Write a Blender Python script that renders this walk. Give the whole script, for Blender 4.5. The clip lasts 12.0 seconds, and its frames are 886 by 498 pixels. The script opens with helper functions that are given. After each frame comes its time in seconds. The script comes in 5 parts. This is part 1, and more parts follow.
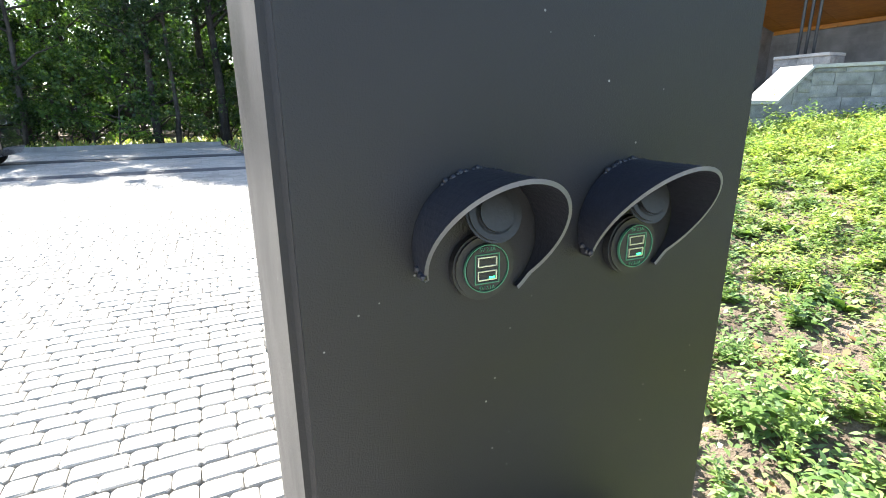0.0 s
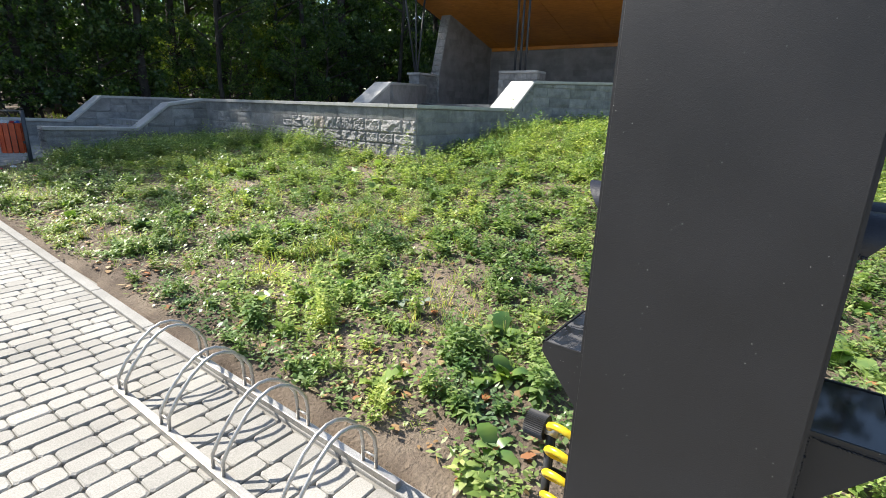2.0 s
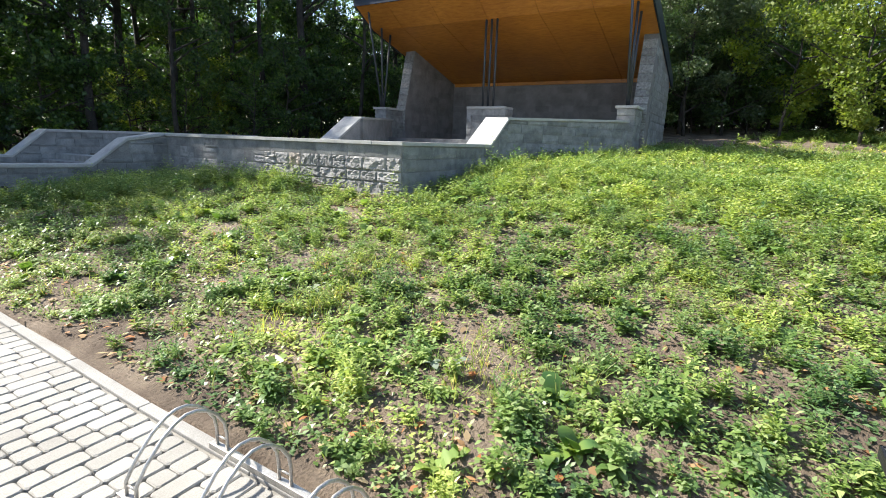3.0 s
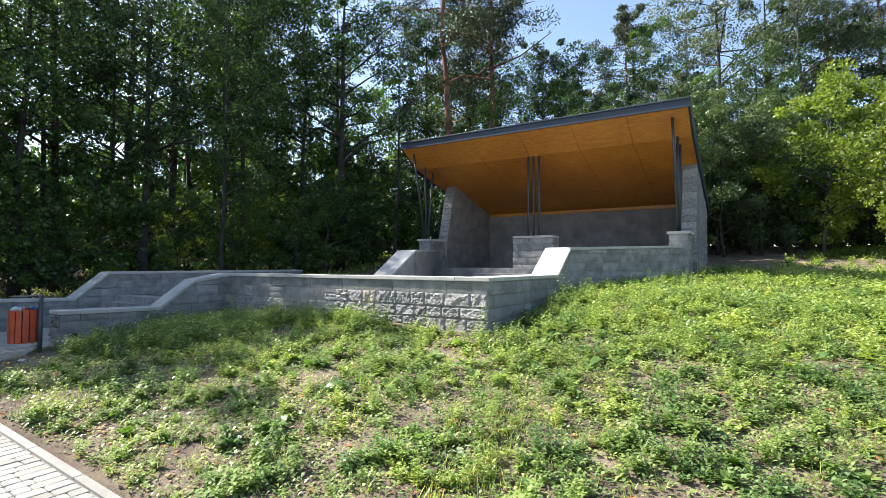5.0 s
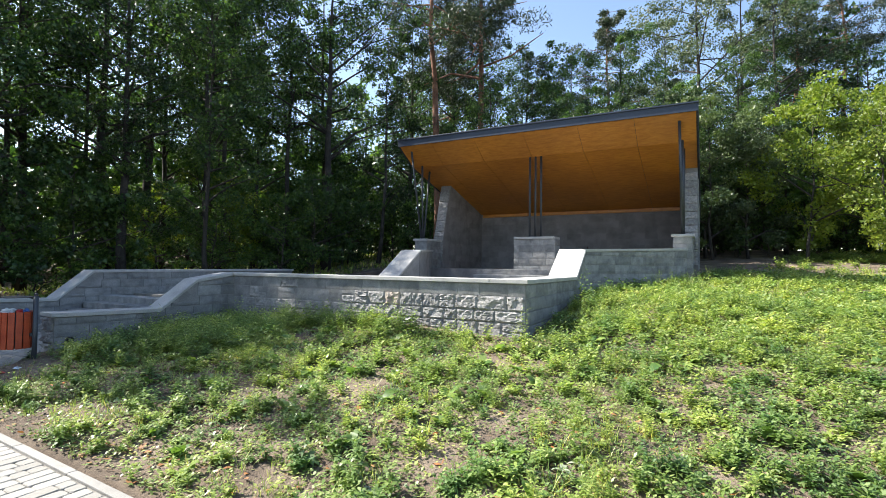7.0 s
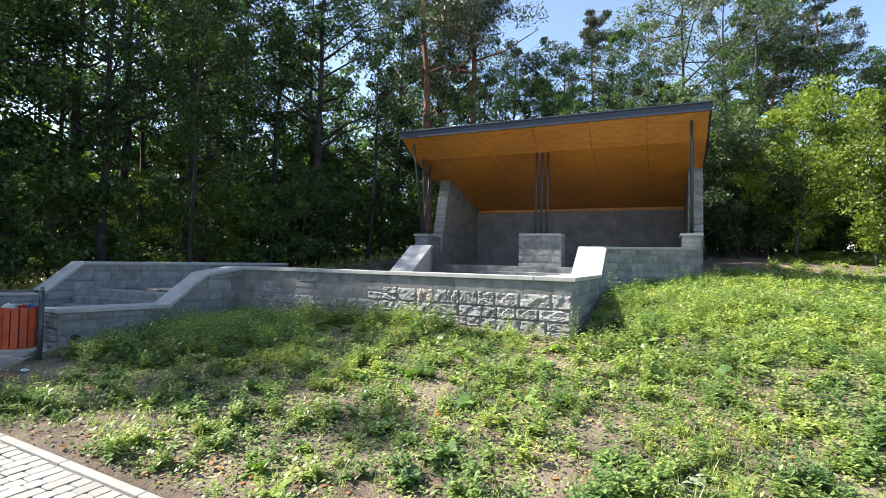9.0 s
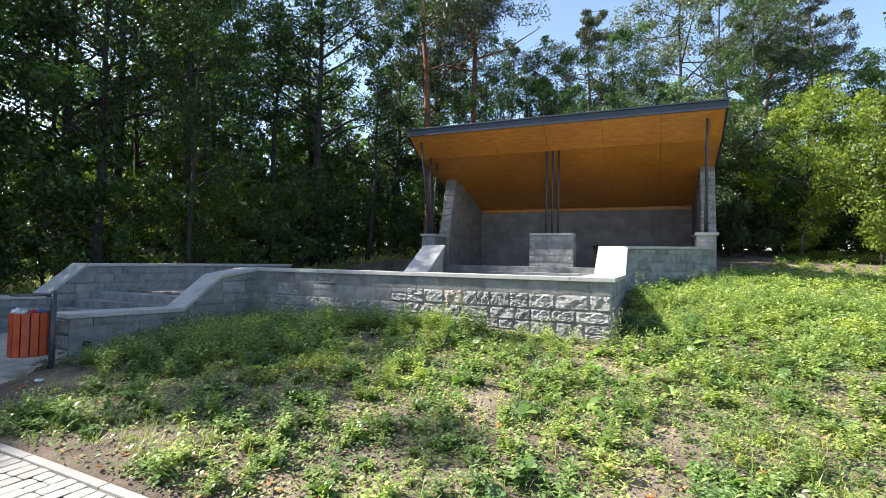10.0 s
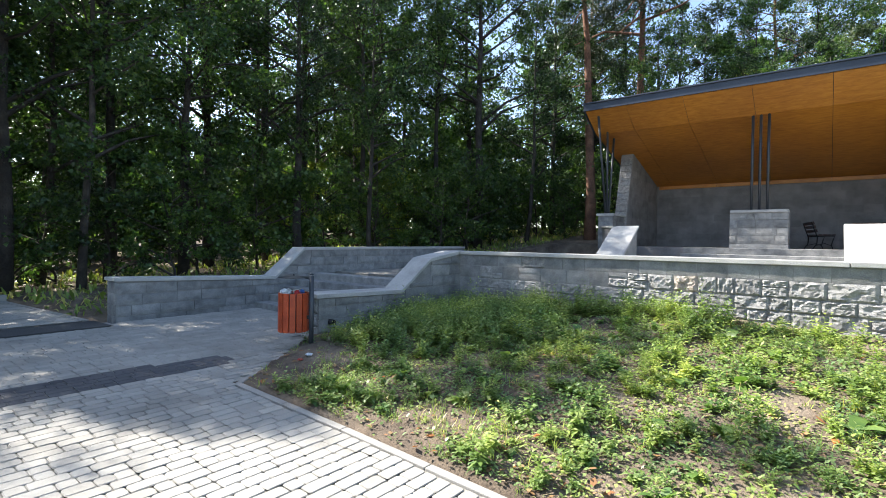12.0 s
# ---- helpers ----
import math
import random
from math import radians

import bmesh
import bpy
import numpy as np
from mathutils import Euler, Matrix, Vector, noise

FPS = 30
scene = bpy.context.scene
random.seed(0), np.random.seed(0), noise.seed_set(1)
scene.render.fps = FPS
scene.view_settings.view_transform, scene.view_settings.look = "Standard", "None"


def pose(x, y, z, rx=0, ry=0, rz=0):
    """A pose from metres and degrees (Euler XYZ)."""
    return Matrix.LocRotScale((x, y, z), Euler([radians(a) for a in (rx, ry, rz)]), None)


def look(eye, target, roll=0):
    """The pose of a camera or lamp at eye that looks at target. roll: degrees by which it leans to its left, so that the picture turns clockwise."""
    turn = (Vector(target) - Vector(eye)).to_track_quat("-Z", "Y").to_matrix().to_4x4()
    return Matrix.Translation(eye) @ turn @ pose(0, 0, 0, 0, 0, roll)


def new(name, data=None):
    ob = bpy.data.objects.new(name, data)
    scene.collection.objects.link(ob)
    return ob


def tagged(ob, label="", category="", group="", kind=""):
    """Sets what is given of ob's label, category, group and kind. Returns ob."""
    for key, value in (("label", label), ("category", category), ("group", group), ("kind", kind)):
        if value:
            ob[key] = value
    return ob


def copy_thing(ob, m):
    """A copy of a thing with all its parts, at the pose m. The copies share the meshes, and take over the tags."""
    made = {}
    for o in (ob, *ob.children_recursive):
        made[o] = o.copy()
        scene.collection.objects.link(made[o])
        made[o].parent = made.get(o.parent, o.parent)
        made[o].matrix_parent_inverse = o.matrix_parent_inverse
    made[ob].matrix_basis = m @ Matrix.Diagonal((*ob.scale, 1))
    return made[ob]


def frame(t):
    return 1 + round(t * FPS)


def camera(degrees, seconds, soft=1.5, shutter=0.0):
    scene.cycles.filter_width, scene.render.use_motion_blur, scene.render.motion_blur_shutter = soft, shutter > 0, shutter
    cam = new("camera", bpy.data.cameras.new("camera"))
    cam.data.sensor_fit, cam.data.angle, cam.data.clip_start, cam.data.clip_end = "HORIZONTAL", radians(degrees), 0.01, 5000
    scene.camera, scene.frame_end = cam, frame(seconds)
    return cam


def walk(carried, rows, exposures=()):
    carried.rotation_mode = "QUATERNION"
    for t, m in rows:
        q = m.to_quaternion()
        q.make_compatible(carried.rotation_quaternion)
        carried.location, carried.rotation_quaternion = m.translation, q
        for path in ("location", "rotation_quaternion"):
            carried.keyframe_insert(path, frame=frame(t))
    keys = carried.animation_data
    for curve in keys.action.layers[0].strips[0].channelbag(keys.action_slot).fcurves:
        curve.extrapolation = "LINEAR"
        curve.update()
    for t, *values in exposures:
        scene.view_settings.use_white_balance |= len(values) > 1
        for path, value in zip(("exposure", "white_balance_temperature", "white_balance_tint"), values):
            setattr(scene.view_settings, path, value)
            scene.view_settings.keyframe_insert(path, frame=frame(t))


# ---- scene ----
cam = camera(84.1, 12.0, soft=0.85)
PATH = [
    (0, (0.002, 0.486, 1.537), (0.818, 2.231, 1.001), -0.6),
    (0.4, (-0.161, 0.487, 1.544), (0.990, 2.030, 1.001), -1.3),
    (0.5, (-0.206, 0.494, 1.544), (1.034, 1.966, 1.001), -1.6),
    (0.9, (-0.402, 0.500, 1.562), (1.019, 1.794, 1.010), -0.3),
    (1, (-0.457, 0.503, 1.567), (0.973, 1.788, 1.014), -0.1),
    (1.5, (-0.673, 0.564, 1.596), (0.741, 1.855, 1.018), -2.8),
    (2, (-0.754, 0.822, 1.624), (0.809, 1.943, 1.075), 1.9),
    (2.5, (-0.830, 1.112, 1.652), (0.798, 2.137, 1.108), -1.6),
    (2.7, (-0.851, 1.235, 1.677), (0.795, 2.229, 1.126), 0.2),
    (3, (-0.811, 1.483, 1.702), (0.877, 2.468, 1.276), 2.0),
    (3.5, (-0.884, 1.811, 1.785), (0.845, 2.806, 1.643), 2.7),
    (3.7, (-0.933, 1.938, 1.796), (0.799, 2.936, 1.73), 2.4),
    (5.3, (-1.261, 2.897, 1.884), (0.427, 3.967, 1.954), -0.2),
    (5.5, (-1.315, 3.023, 1.886), (0.367, 4.103, 1.958), -0.5),
    (6, (-1.344, 3.346, 1.876), (0.34, 4.422, 1.951), -1.6),
    (6.5, (-1.313, 3.612, 1.867), (0.384, 4.668, 1.952), -0.4),
    (7, (-1.444, 3.845, 1.89), (0.32, 4.785, 1.958), 0.7),
    (8.8, (-1.664, 4.922, 1.873), (0.147, 5.767, 1.937), 0.3),
    (9, (-1.628, 5.06, 1.868), (0.192, 5.886, 1.922), 1.4),
    (9.5, (-1.58, 5.445, 1.863), (0.242, 6.268, 1.921), 0.8),
    (10, (-1.606, 5.812, 1.852), (0.233, 6.595, 1.909), 1.2),
    (10.5, (-1.676, 6.178, 1.866), (0.187, 6.905, 1.892), 1.5),
    (11, (-1.655, 6.569, 1.854), (0.197, 7.324, 1.872), 1.4),
    (11.5, (-1.763, 6.924, 1.842), (0.06, 7.746, 1.849), 1.7),
    (12, (-2.042, 7.132, 1.873), (-0.475, 8.375, 1.842), 0.8),
]
walk(cam, [(t, look(eye, target, roll)) for t, eye, target, roll in PATH],
     exposures=[(0, 2.5), (0.4, 1.85), (0.9, 1.45), (2.0, 1.2), (2.7, 1.38), (5.5, 1.5), (11.4, 1.55), (12, 1.75)])

# ---- light ----
SUN_DIR = Vector((-0.17, 0.70, 0.70)).normalized()
world = bpy.data.worlds.new("world")
scene.world = world
world.use_nodes = True
wn = world.node_tree
sky = wn.nodes.new("ShaderNodeTexSky")
sky.sky_type, sky.sun_disc = "NISHITA", False
sky.sun_elevation = math.asin(SUN_DIR.z)
sky.sun_rotation = math.atan2(SUN_DIR.x, SUN_DIR.y)
sky.air_density, sky.dust_density, sky.ozone_density = 1.0, 1.2, 1.0
wn.nodes["Background"].inputs["Strength"].default_value = 0.11
wn.links.new(sky.outputs[0], wn.nodes["Background"].inputs["Color"])
sun = new("sun", bpy.data.lights.new("sun", "SUN"))
sun.data.energy, sun.data.angle, sun.data.color = 5.0, radians(0.6), (1.0, 0.95, 0.87)
sun.matrix_world = look(SUN_DIR * 60, (0, 0, 0))


# ---- materials ----
def material(name, rough=0.8, metal=0.0):
    m = bpy.data.materials.new(name)
    m.use_nodes = True
    b = m.node_tree.nodes["Principled BSDF"]
    b.inputs["Roughness"].default_value, b.inputs["Metallic"].default_value = rough, metal
    return m, m.node_tree, b


def node(nt, kind, **values):
    n = nt.nodes.new(kind)
    for k, v in values.items():
        n.inputs[k.replace("_", " ")].default_value = v
    return n


def ramp(nt, source, stops):
    r = nt.nodes.new("ShaderNodeValToRGB")
    e = r.color_ramp.elements
    while len(e) < len(stops):
        e.new(0.5)
    for el, (p, c) in zip(e, stops):
        el.position, el.color = p, (*c, 1)
    nt.links.new(source, r.inputs[0])
    return r.outputs[0]


def mix(nt, a, b, fac, mode="MIX"):
    n = nt.nodes.new("ShaderNodeMix")
    n.data_type, n.blend_type = "RGBA", mode
    for sock, v in ((n.inputs[0], fac), (n.inputs[6], a), (n.inputs[7], b)):
        if hasattr(v, "is_output"):
            nt.links.new(v, sock)
        else:
            sock.default_value = v if isinstance(v, (int, float)) else (*v, 1)
    return n.outputs[2]


def noise_tex(nt, scale, detail=4.0, rough=0.55, space="Object", dist=0.0):
    tc = nt.nodes.new("ShaderNodeTexCoord") if space != "World" else nt.nodes.new("ShaderNodeNewGeometry")
    n = node(nt, "ShaderNodeTexNoise", Scale=scale, Detail=detail, Roughness=rough, Distortion=dist)
    nt.links.new(tc.outputs["Position" if space == "World" else space], n.inputs["Vector"])
    return n.outputs["Fac"]


def bump(nt, b, height, strength, dist=0.01):
    n = node(nt, "ShaderNodeBump", Strength=strength, Distance=dist)
    nt.links.new(height, n.inputs["Height"])
    nt.links.new(n.outputs[0], b.inputs["Normal"])


def mottled(name, dark, mid, light, scale=6.0, fine=60.0, rough=0.85, metal=0.0, relief=0.3, vary=0.25, dist=0.01, space="World"):
    """Two scales of mottling, a random tone for each object, and a fine relief."""
    m, nt, b = material(name, rough, metal)
    big, small = noise_tex(nt, scale, 3, space=space), noise_tex(nt, fine, 5, 0.65, space=space)
    col = ramp(nt, big, ((0.3, dark), (0.5, mid), (0.72, light)))
    grain = ramp(nt, small, ((0.3, (0.72,) * 3), (0.7, (1.2,) * 3)))
    col = mix(nt, col, grain, 1.0, "MULTIPLY")
    if vary:
        info = nt.nodes.new("ShaderNodeObjectInfo")
        tone = ramp(nt, info.outputs["Random"], ((0.0, (1 - vary,) * 3), (1.0, (1 + vary * 0.6,) * 3)))
        col = mix(nt, col, tone, 1.0, "MULTIPLY")
    nt.links.new(col, b.inputs["Base Color"])
    if relief:
        bump(nt, b, small, relief, dist)
    return m


def leafy(name, colours, gloss=0.45, through_light=0.5, patch=0.5, vary=0.0, fine=0.0, glow_tint=(1.15, 1.22, 0.6)):
    """Leaves: a random colour for each leaf, broad patches, and light that shines through."""
    m, nt, b = material(name, gloss)
    geo = nt.nodes.new("ShaderNodeNewGeometry")
    n = len(colours) - 1
    col = ramp(nt, geo.outputs["Random Per Island"], [(i / n, c) for i, c in enumerate(colours)])
    big = ramp(nt, noise_tex(nt, patch, 2, space="World"), ((0.35, (0.7, 0.75, 0.7)), (0.65, (1.2, 1.15, 1.0))))
    col = mix(nt, col, big, 1.0, "MULTIPLY")
    if fine:
        tuft = ramp(nt, noise_tex(nt, fine, 1, space="World"), ((0.3, (0.58, 0.72, 0.75)), (0.5, (1.0, 1.0, 0.9)), (0.68, (1.45, 1.28, 1.0))))
        col = mix(nt, col, tuft, 1.0, "MULTIPLY")
    if vary:
        info = nt.nodes.new("ShaderNodeObjectInfo")
        tone = ramp(nt, info.outputs["Random"], ((0.0, (1 - vary, 1 - vary, 1 - vary * 0.8)), (1.0, (1 + vary, 1 + vary, 1.0))))
        col = mix(nt, col, tone, 1.0, "MULTIPLY")
    nt.links.new(col, b.inputs["Base Color"])
    tr = node(nt, "ShaderNodeBsdfTranslucent")
    warm = mix(nt, col, glow_tint, 1.0, "MULTIPLY")
    nt.links.new(warm, tr.inputs["Color"])
    ms = nt.nodes.new("ShaderNodeMixShader")
    ms.inputs[0].default_value = through_light
    nt.links.new(b.outputs[0], ms.inputs[1])
    nt.links.new(tr.outputs[0], ms.inputs[2])
    nt.links.new(ms.outputs[0], nt.nodes["Material Output"].inputs["Surface"])
    return m


STONE = mottled("granite_block", (0.165, 0.167, 0.168), (0.24, 0.242, 0.24), (0.31, 0.309, 0.3), 5, 70, 0.9, relief=0.5, vary=0.22)
ROUGH_STONE = mottled("split_granite", (0.189, 0.184, 0.18), (0.271, 0.267, 0.262), (0.353, 0.344, 0.328), 14, 110, 0.85, relief=0.7, vary=0.22)
RUSTY_STONE = mottled("rusty_granite", (0.24, 0.20, 0.17), (0.34, 0.29, 0.25), (0.42, 0.38, 0.34), 9, 90, 0.85, relief=0.7, vary=0.15)
MORTAR = mottled("mortar", (0.2, 0.196, 0.192), (0.252, 0.248, 0.244), (0.311, 0.303, 0.296), 3, 60, 0.95, relief=0.4, vary=0)
COPING = mottled("concrete_coping", (0.345, 0.342, 0.33), (0.42, 0.417, 0.40), (0.485, 0.478, 0.455), 3, 90, 0.85, relief=0.15, vary=0.06)
PLASTER = mottled("stage_wall_stone", (0.178, 0.167, 0.163), (0.229, 0.218, 0.215), (0.274, 0.263, 0.255), 2.5, 50, 0.9, relief=0.3, vary=0.15)
PAVER = mottled("paver_concrete", (0.25, 0.238, 0.212), (0.305, 0.292, 0.262), (0.355, 0.341, 0.307), 1.2, 140, 0.9, relief=0.2, vary=0.14, dist=0.004)
PAVER_BAND = mottled("dark_paver_concrete", (0.05, 0.051, 0.056), (0.07, 0.071, 0.077), (0.09, 0.091, 0.096), 2, 140, 0.85, relief=0.2, vary=0, dist=0.004)
JOINT = mottled("joint_sand", (0.15, 0.14, 0.125), (0.22, 0.21, 0.185), (0.30, 0.28, 0.25), 3, 150, 1.0, relief=0.3, vary=0)
KERB = mottled("kerb_concrete", (0.233, 0.225, 0.208), (0.289, 0.279, 0.257), (0.331, 0.321, 0.299), 2, 120, 0.92, relief=0.25, vary=0.1)
SOIL = mottled("soil", (0.085, 0.062, 0.044), (0.158, 0.12, 0.086), (0.25, 0.2, 0.148), 1.8, 45, 1.0, relief=0.9, vary=0, dist=0.03)
ASPHALT = mottled("asphalt", (0.04, 0.04, 0.042), (0.055, 0.055, 0.056), (0.075, 0.073, 0.07), 1.0, 160, 0.92, relief=0.3, vary=0)
NAVY = mottled("navy_sheet_metal", (0.0187, 0.0272, 0.0467), (0.0238, 0.034, 0.0561), (0.0306, 0.0425, 0.068), 1.5, 40, 0.42, relief=0.05, vary=0.05)
BLACK_PAINT = mottled("black_paint", (0.010, 0.010, 0.011), (0.013, 0.013, 0.014), (0.018, 0.018, 0.019), 6, 120, 0.3, relief=0.06, vary=0)
BARK = mottled("grey_bark", (0.028, 0.024, 0.021), (0.05, 0.043, 0.036), (0.085, 0.073, 0.062), 3, 22, 0.95, relief=1.0, vary=0.3, dist=0.04)
PINE_BARK = mottled("pine_bark", (0.12, 0.06, 0.04), (0.21, 0.105, 0.065), (0.30, 0.16, 0.10), 2, 16, 0.95, relief=1.0, vary=0.2, dist=0.04)
STEEL = mottled("painted_steel", (0.0315, 0.0378, 0.045), (0.0405, 0.0468, 0.0558), (0.054, 0.0612, 0.072), 2, 60, 0.45, relief=0.05, vary=0.1)
GALV = mottled("brushed_steel", (0.42, 0.40, 0.37), (0.50, 0.48, 0.45), (0.58, 0.56, 0.52), 8, 110, 0.42, 0.75, 0.1, 0.08)


# ---- building helpers ----
def link_mesh(name, bm, mat, parent=None, label="", smooth=False):
    me = bpy.data.meshes.new(name)
    bm.to_mesh(me)
    bm.free()
    if smooth:
        me.shade_smooth()
    for m in mat if isinstance(mat, (list, tuple)) else (mat,):
        me.materials.append(m)
    ob = new(name, me)
    if parent:
        ob.parent = parent
    if label:
        ob["label"] = label
    return ob


def part(name, bm, mat, parent, label="", smooth=False):
    return link_mesh(name, bm, mat, parent, label, smooth)


def thing(name, m, label, category, group="", kind=""):
    """An empty at the base of a thing, which parents its parts."""
    ob = new(name)
    ob.matrix_basis = m
    return tagged(ob, label, category, group, kind)


def add_box(bm, x0, y0, z0, x1, y1, z1, bevel=0.0):
    m = Matrix.LocRotScale(((x0 + x1) / 2, (y0 + y1) / 2, (z0 + z1) / 2), None, (abs(x1 - x0), abs(y1 - y0), abs(z1 - z0)))
    vs = bmesh.ops.create_cube(bm, size=1, matrix=m)["verts"]
    if bevel:
        bmesh.ops.bevel(bm, geom=list({e for v in vs for e in v.link_edges}), offset=bevel, segments=2, affect="EDGES", profile=0.6)
    return bm


def box(x0, y0, z0, x1, y1, z1, bevel=0.0):
    return add_box(bmesh.new(), x0, y0, z0, x1, y1, z1, bevel)


def add_tube(bm, points, radius, sides=8, cap=True):
    """A round bar along points; radius may be one number or one a point."""
    pts = [Vector(p) for p in points]
    rad = radius if isinstance(radius, (list, tuple)) else [radius] * len(pts)
    rings, side = [], None
    for i, p in enumerate(pts):
        d = (pts[min(i + 1, len(pts) - 1)] - pts[max(i - 1, 0)]).normalized()
        if side is None:
            side = d.cross(Vector((0, 0, 1)) if abs(d.z) < 0.9 else Vector((1, 0, 0))).normalized()
        side = (side - d * side.dot(d)).normalized()
        up = d.cross(side)
        rings.append([bm.verts.new(p + rad[i] * (math.cos(a) * side + math.sin(a) * up)) for a in (2 * math.pi * k / sides for k in range(sides))])
    for a, b in zip(rings, rings[1:]):
        for k in range(sides):
            bm.faces.new((a[k], a[(k + 1) % sides], b[(k + 1) % sides], b[k]))
    if cap:
        bm.faces.new(rings[0][::-1])
        bm.faces.new(rings[-1])
    return bm


def tube(points, radius, sides=8, cap=True):
    return add_tube(bmesh.new(), points, radius, sides, cap)


def prism(outline, axis, a, b, bevel=0.0):
    """A flat outline of (u, v) drawn out from a to b along an axis: 'x' takes (y, z), 'y' takes (x, z), 'z' takes (x, y)."""
    bm = bmesh.new()
    put = {"x": lambda u, v, w: (w, u, v), "y": lambda u, v, w: (u, w, v), "z": lambda u, v, w: (u, v, w)}[axis]
    one = [bm.verts.new(put(u, v, a)) for u, v in outline]
    two = [bm.verts.new(put(u, v, b)) for u, v in outline]
    bm.faces.new(one)
    bm.faces.new(two[::-1])
    for i in range(len(one)):
        j = (i + 1) % len(one)
        bm.faces.new((one[j], one[i], two[i], two[j]))
    bmesh.ops.recalc_face_normals(bm, faces=bm.faces)
    if bevel:
        bmesh.ops.bevel(bm, geom=list(bm.edges), offset=bevel, segments=2, affect="EDGES", profile=0.6)
    return bm


def clamp(v, a, b):
    return max(a, min(b, v))


# ---- ground ----
KERB_END = 12.3


def kerb_x(y):
    """The kerb's outer edge, which bends slightly away from the column."""
    return 0.725 + 0.135 * min(max((y - 4.5) / 6.0, 0.0), 1.0)


def path_z(y):
    """Height of the paved way, which climbs gently."""
    if y > 13.5:
        return 0.298 + 0.012 * (clamp(y, 13.5, 24) - 13.5)
    return 0.032 * (max(y, -8) - 4.2)


def ground_z(x, y):
    """Height of the bank beside the way."""
    d = max(x - kerb_x(y), 0.0)
    low = clamp((y - 9.5) / 3.5, 0, 1)
    slope = 0.132 - 0.075 * low
    z = path_z(min(y, 22)) + slope * min(d, 8.2) + 0.085 * clamp(d - 8.2, 0, 7) + 0.105 * clamp(d - 15.2, 0, 12) + 0.03 * max(d - 27.2, 0)
    if y < 3:
        z += 0.012 * (3 - y) * clamp(d / 6, 0, 1)
    if d > 0:
        z += (0.05 * noise.noise((x * 0.8, y * 0.8, 0)) + 0.022 * noise.noise((x * 3.1, y * 3.1, 4))) * clamp(d / 0.5, 0, 1)
    return z


def inside_walls(x, y):
    if y > 13.45 and x < 6.4:
        return 3.6 < x and y < 17.3
    low = 6.6 if x < 10 else 6.6 - (x - 10) * 0.43
    if x > 14:
        low = 4.6
    return 6.3 < x < 19.2 and low < y < 17.3


def paved(x, y):
    """The paved side of the kerb."""
    if y < KERB_END:
        return x < kerb_x(y)
    if y < 13.5:
        return x < kerb_x(y) + (y - KERB_END) * 1.55
    if y < 17.2:
        return x < 4.2
    return x < 1.0 - (y - 17.2) * 0.12 and y < 21.6


def ground_mesh(xs, ys):
    bm = bmesh.new()
    grid = []
    for x in xs:
        col = []
        for y in ys:
            z = ground_z(x, y)
            if inside_walls(x, y):
                z = min(z, 0.2)
            if paved(x, y):
                z = path_z(y) - 0.10
            elif 13.5 < y < 17.9 and 0.5 < x < 4.6:
                z = path_z(y) - 0.12
            col.append(bm.verts.new((x, y, z)))
        grid.append(col)
    for a, b in zip(grid, grid[1:]):
        for i in range(len(ys) - 1):
            bm.faces.new((a[i], b[i], b[i + 1], a[i + 1]))
    return bm


def steps(spans):
    out = []
    for a, b, n in spans:
        out += [a + (b - a) * i / n for i in range(n)]
    return out + [spans[-1][1]]


gx = steps(((-300, -60, 4), (-60, -12, 8), (-12, 0.6, 14), (0.6, 0.9, 6), (0.9, 7, 62), (7, 16, 50), (16, 40, 24), (40, 120, 8), (120, 400, 4)))
gy = steps(((-300, -40, 5), (-40, -6, 14), (-6, 0, 20), (0, 14, 140), (14, 20, 24), (20, 60, 30), (60, 400, 6)))
ground = tagged(link_mesh("ground", ground_mesh(gx, gy), SOIL, smooth=True), "bare brown soil bank with patchy weeds", "ground", kind="structure")


# ---- paved way ----
def paved_top():
    bm = bmesh.new()
    xs = steps(((-40, -6, 6), (-6, 4.2, 30)))
    ys = steps(((-30, -2, 8), (-2, 13.2, 40), (13.2, 21.6, 24)))
    grid = [[bm.verts.new((x, y, path_z(y) - 0.022)) for y in ys] for x in xs]
    for i in range(len(xs) - 1):
        for j in range(len(ys) - 1):
            if paved((xs[i] + xs[i + 1]) / 2, (ys[j] + ys[j + 1]) / 2):
                bm.faces.new((grid[i][j], grid[i + 1][j], grid[i + 1][j + 1], grid[i][j + 1]))
    return bm


pavement = tagged(link_mesh("pavement", paved_top(), JOINT), "light grey concrete block paving with sanded joints", "pavement", kind="structure")

# ---- walls of the amphitheatre ----
# A wall follows a line in plan; its top is a list of (distance along, height).


def along(p, q, s):
    d = (Vector(q) - Vector(p)).normalized()
    return Vector(p) + d * s


def profile_at(top, s):
    for (a, za), (b, zb) in zip(top, top[1:]):
        if s <= b:
            return za + (zb - za) * (s - a) / (b - a)
    return top[-1][1]


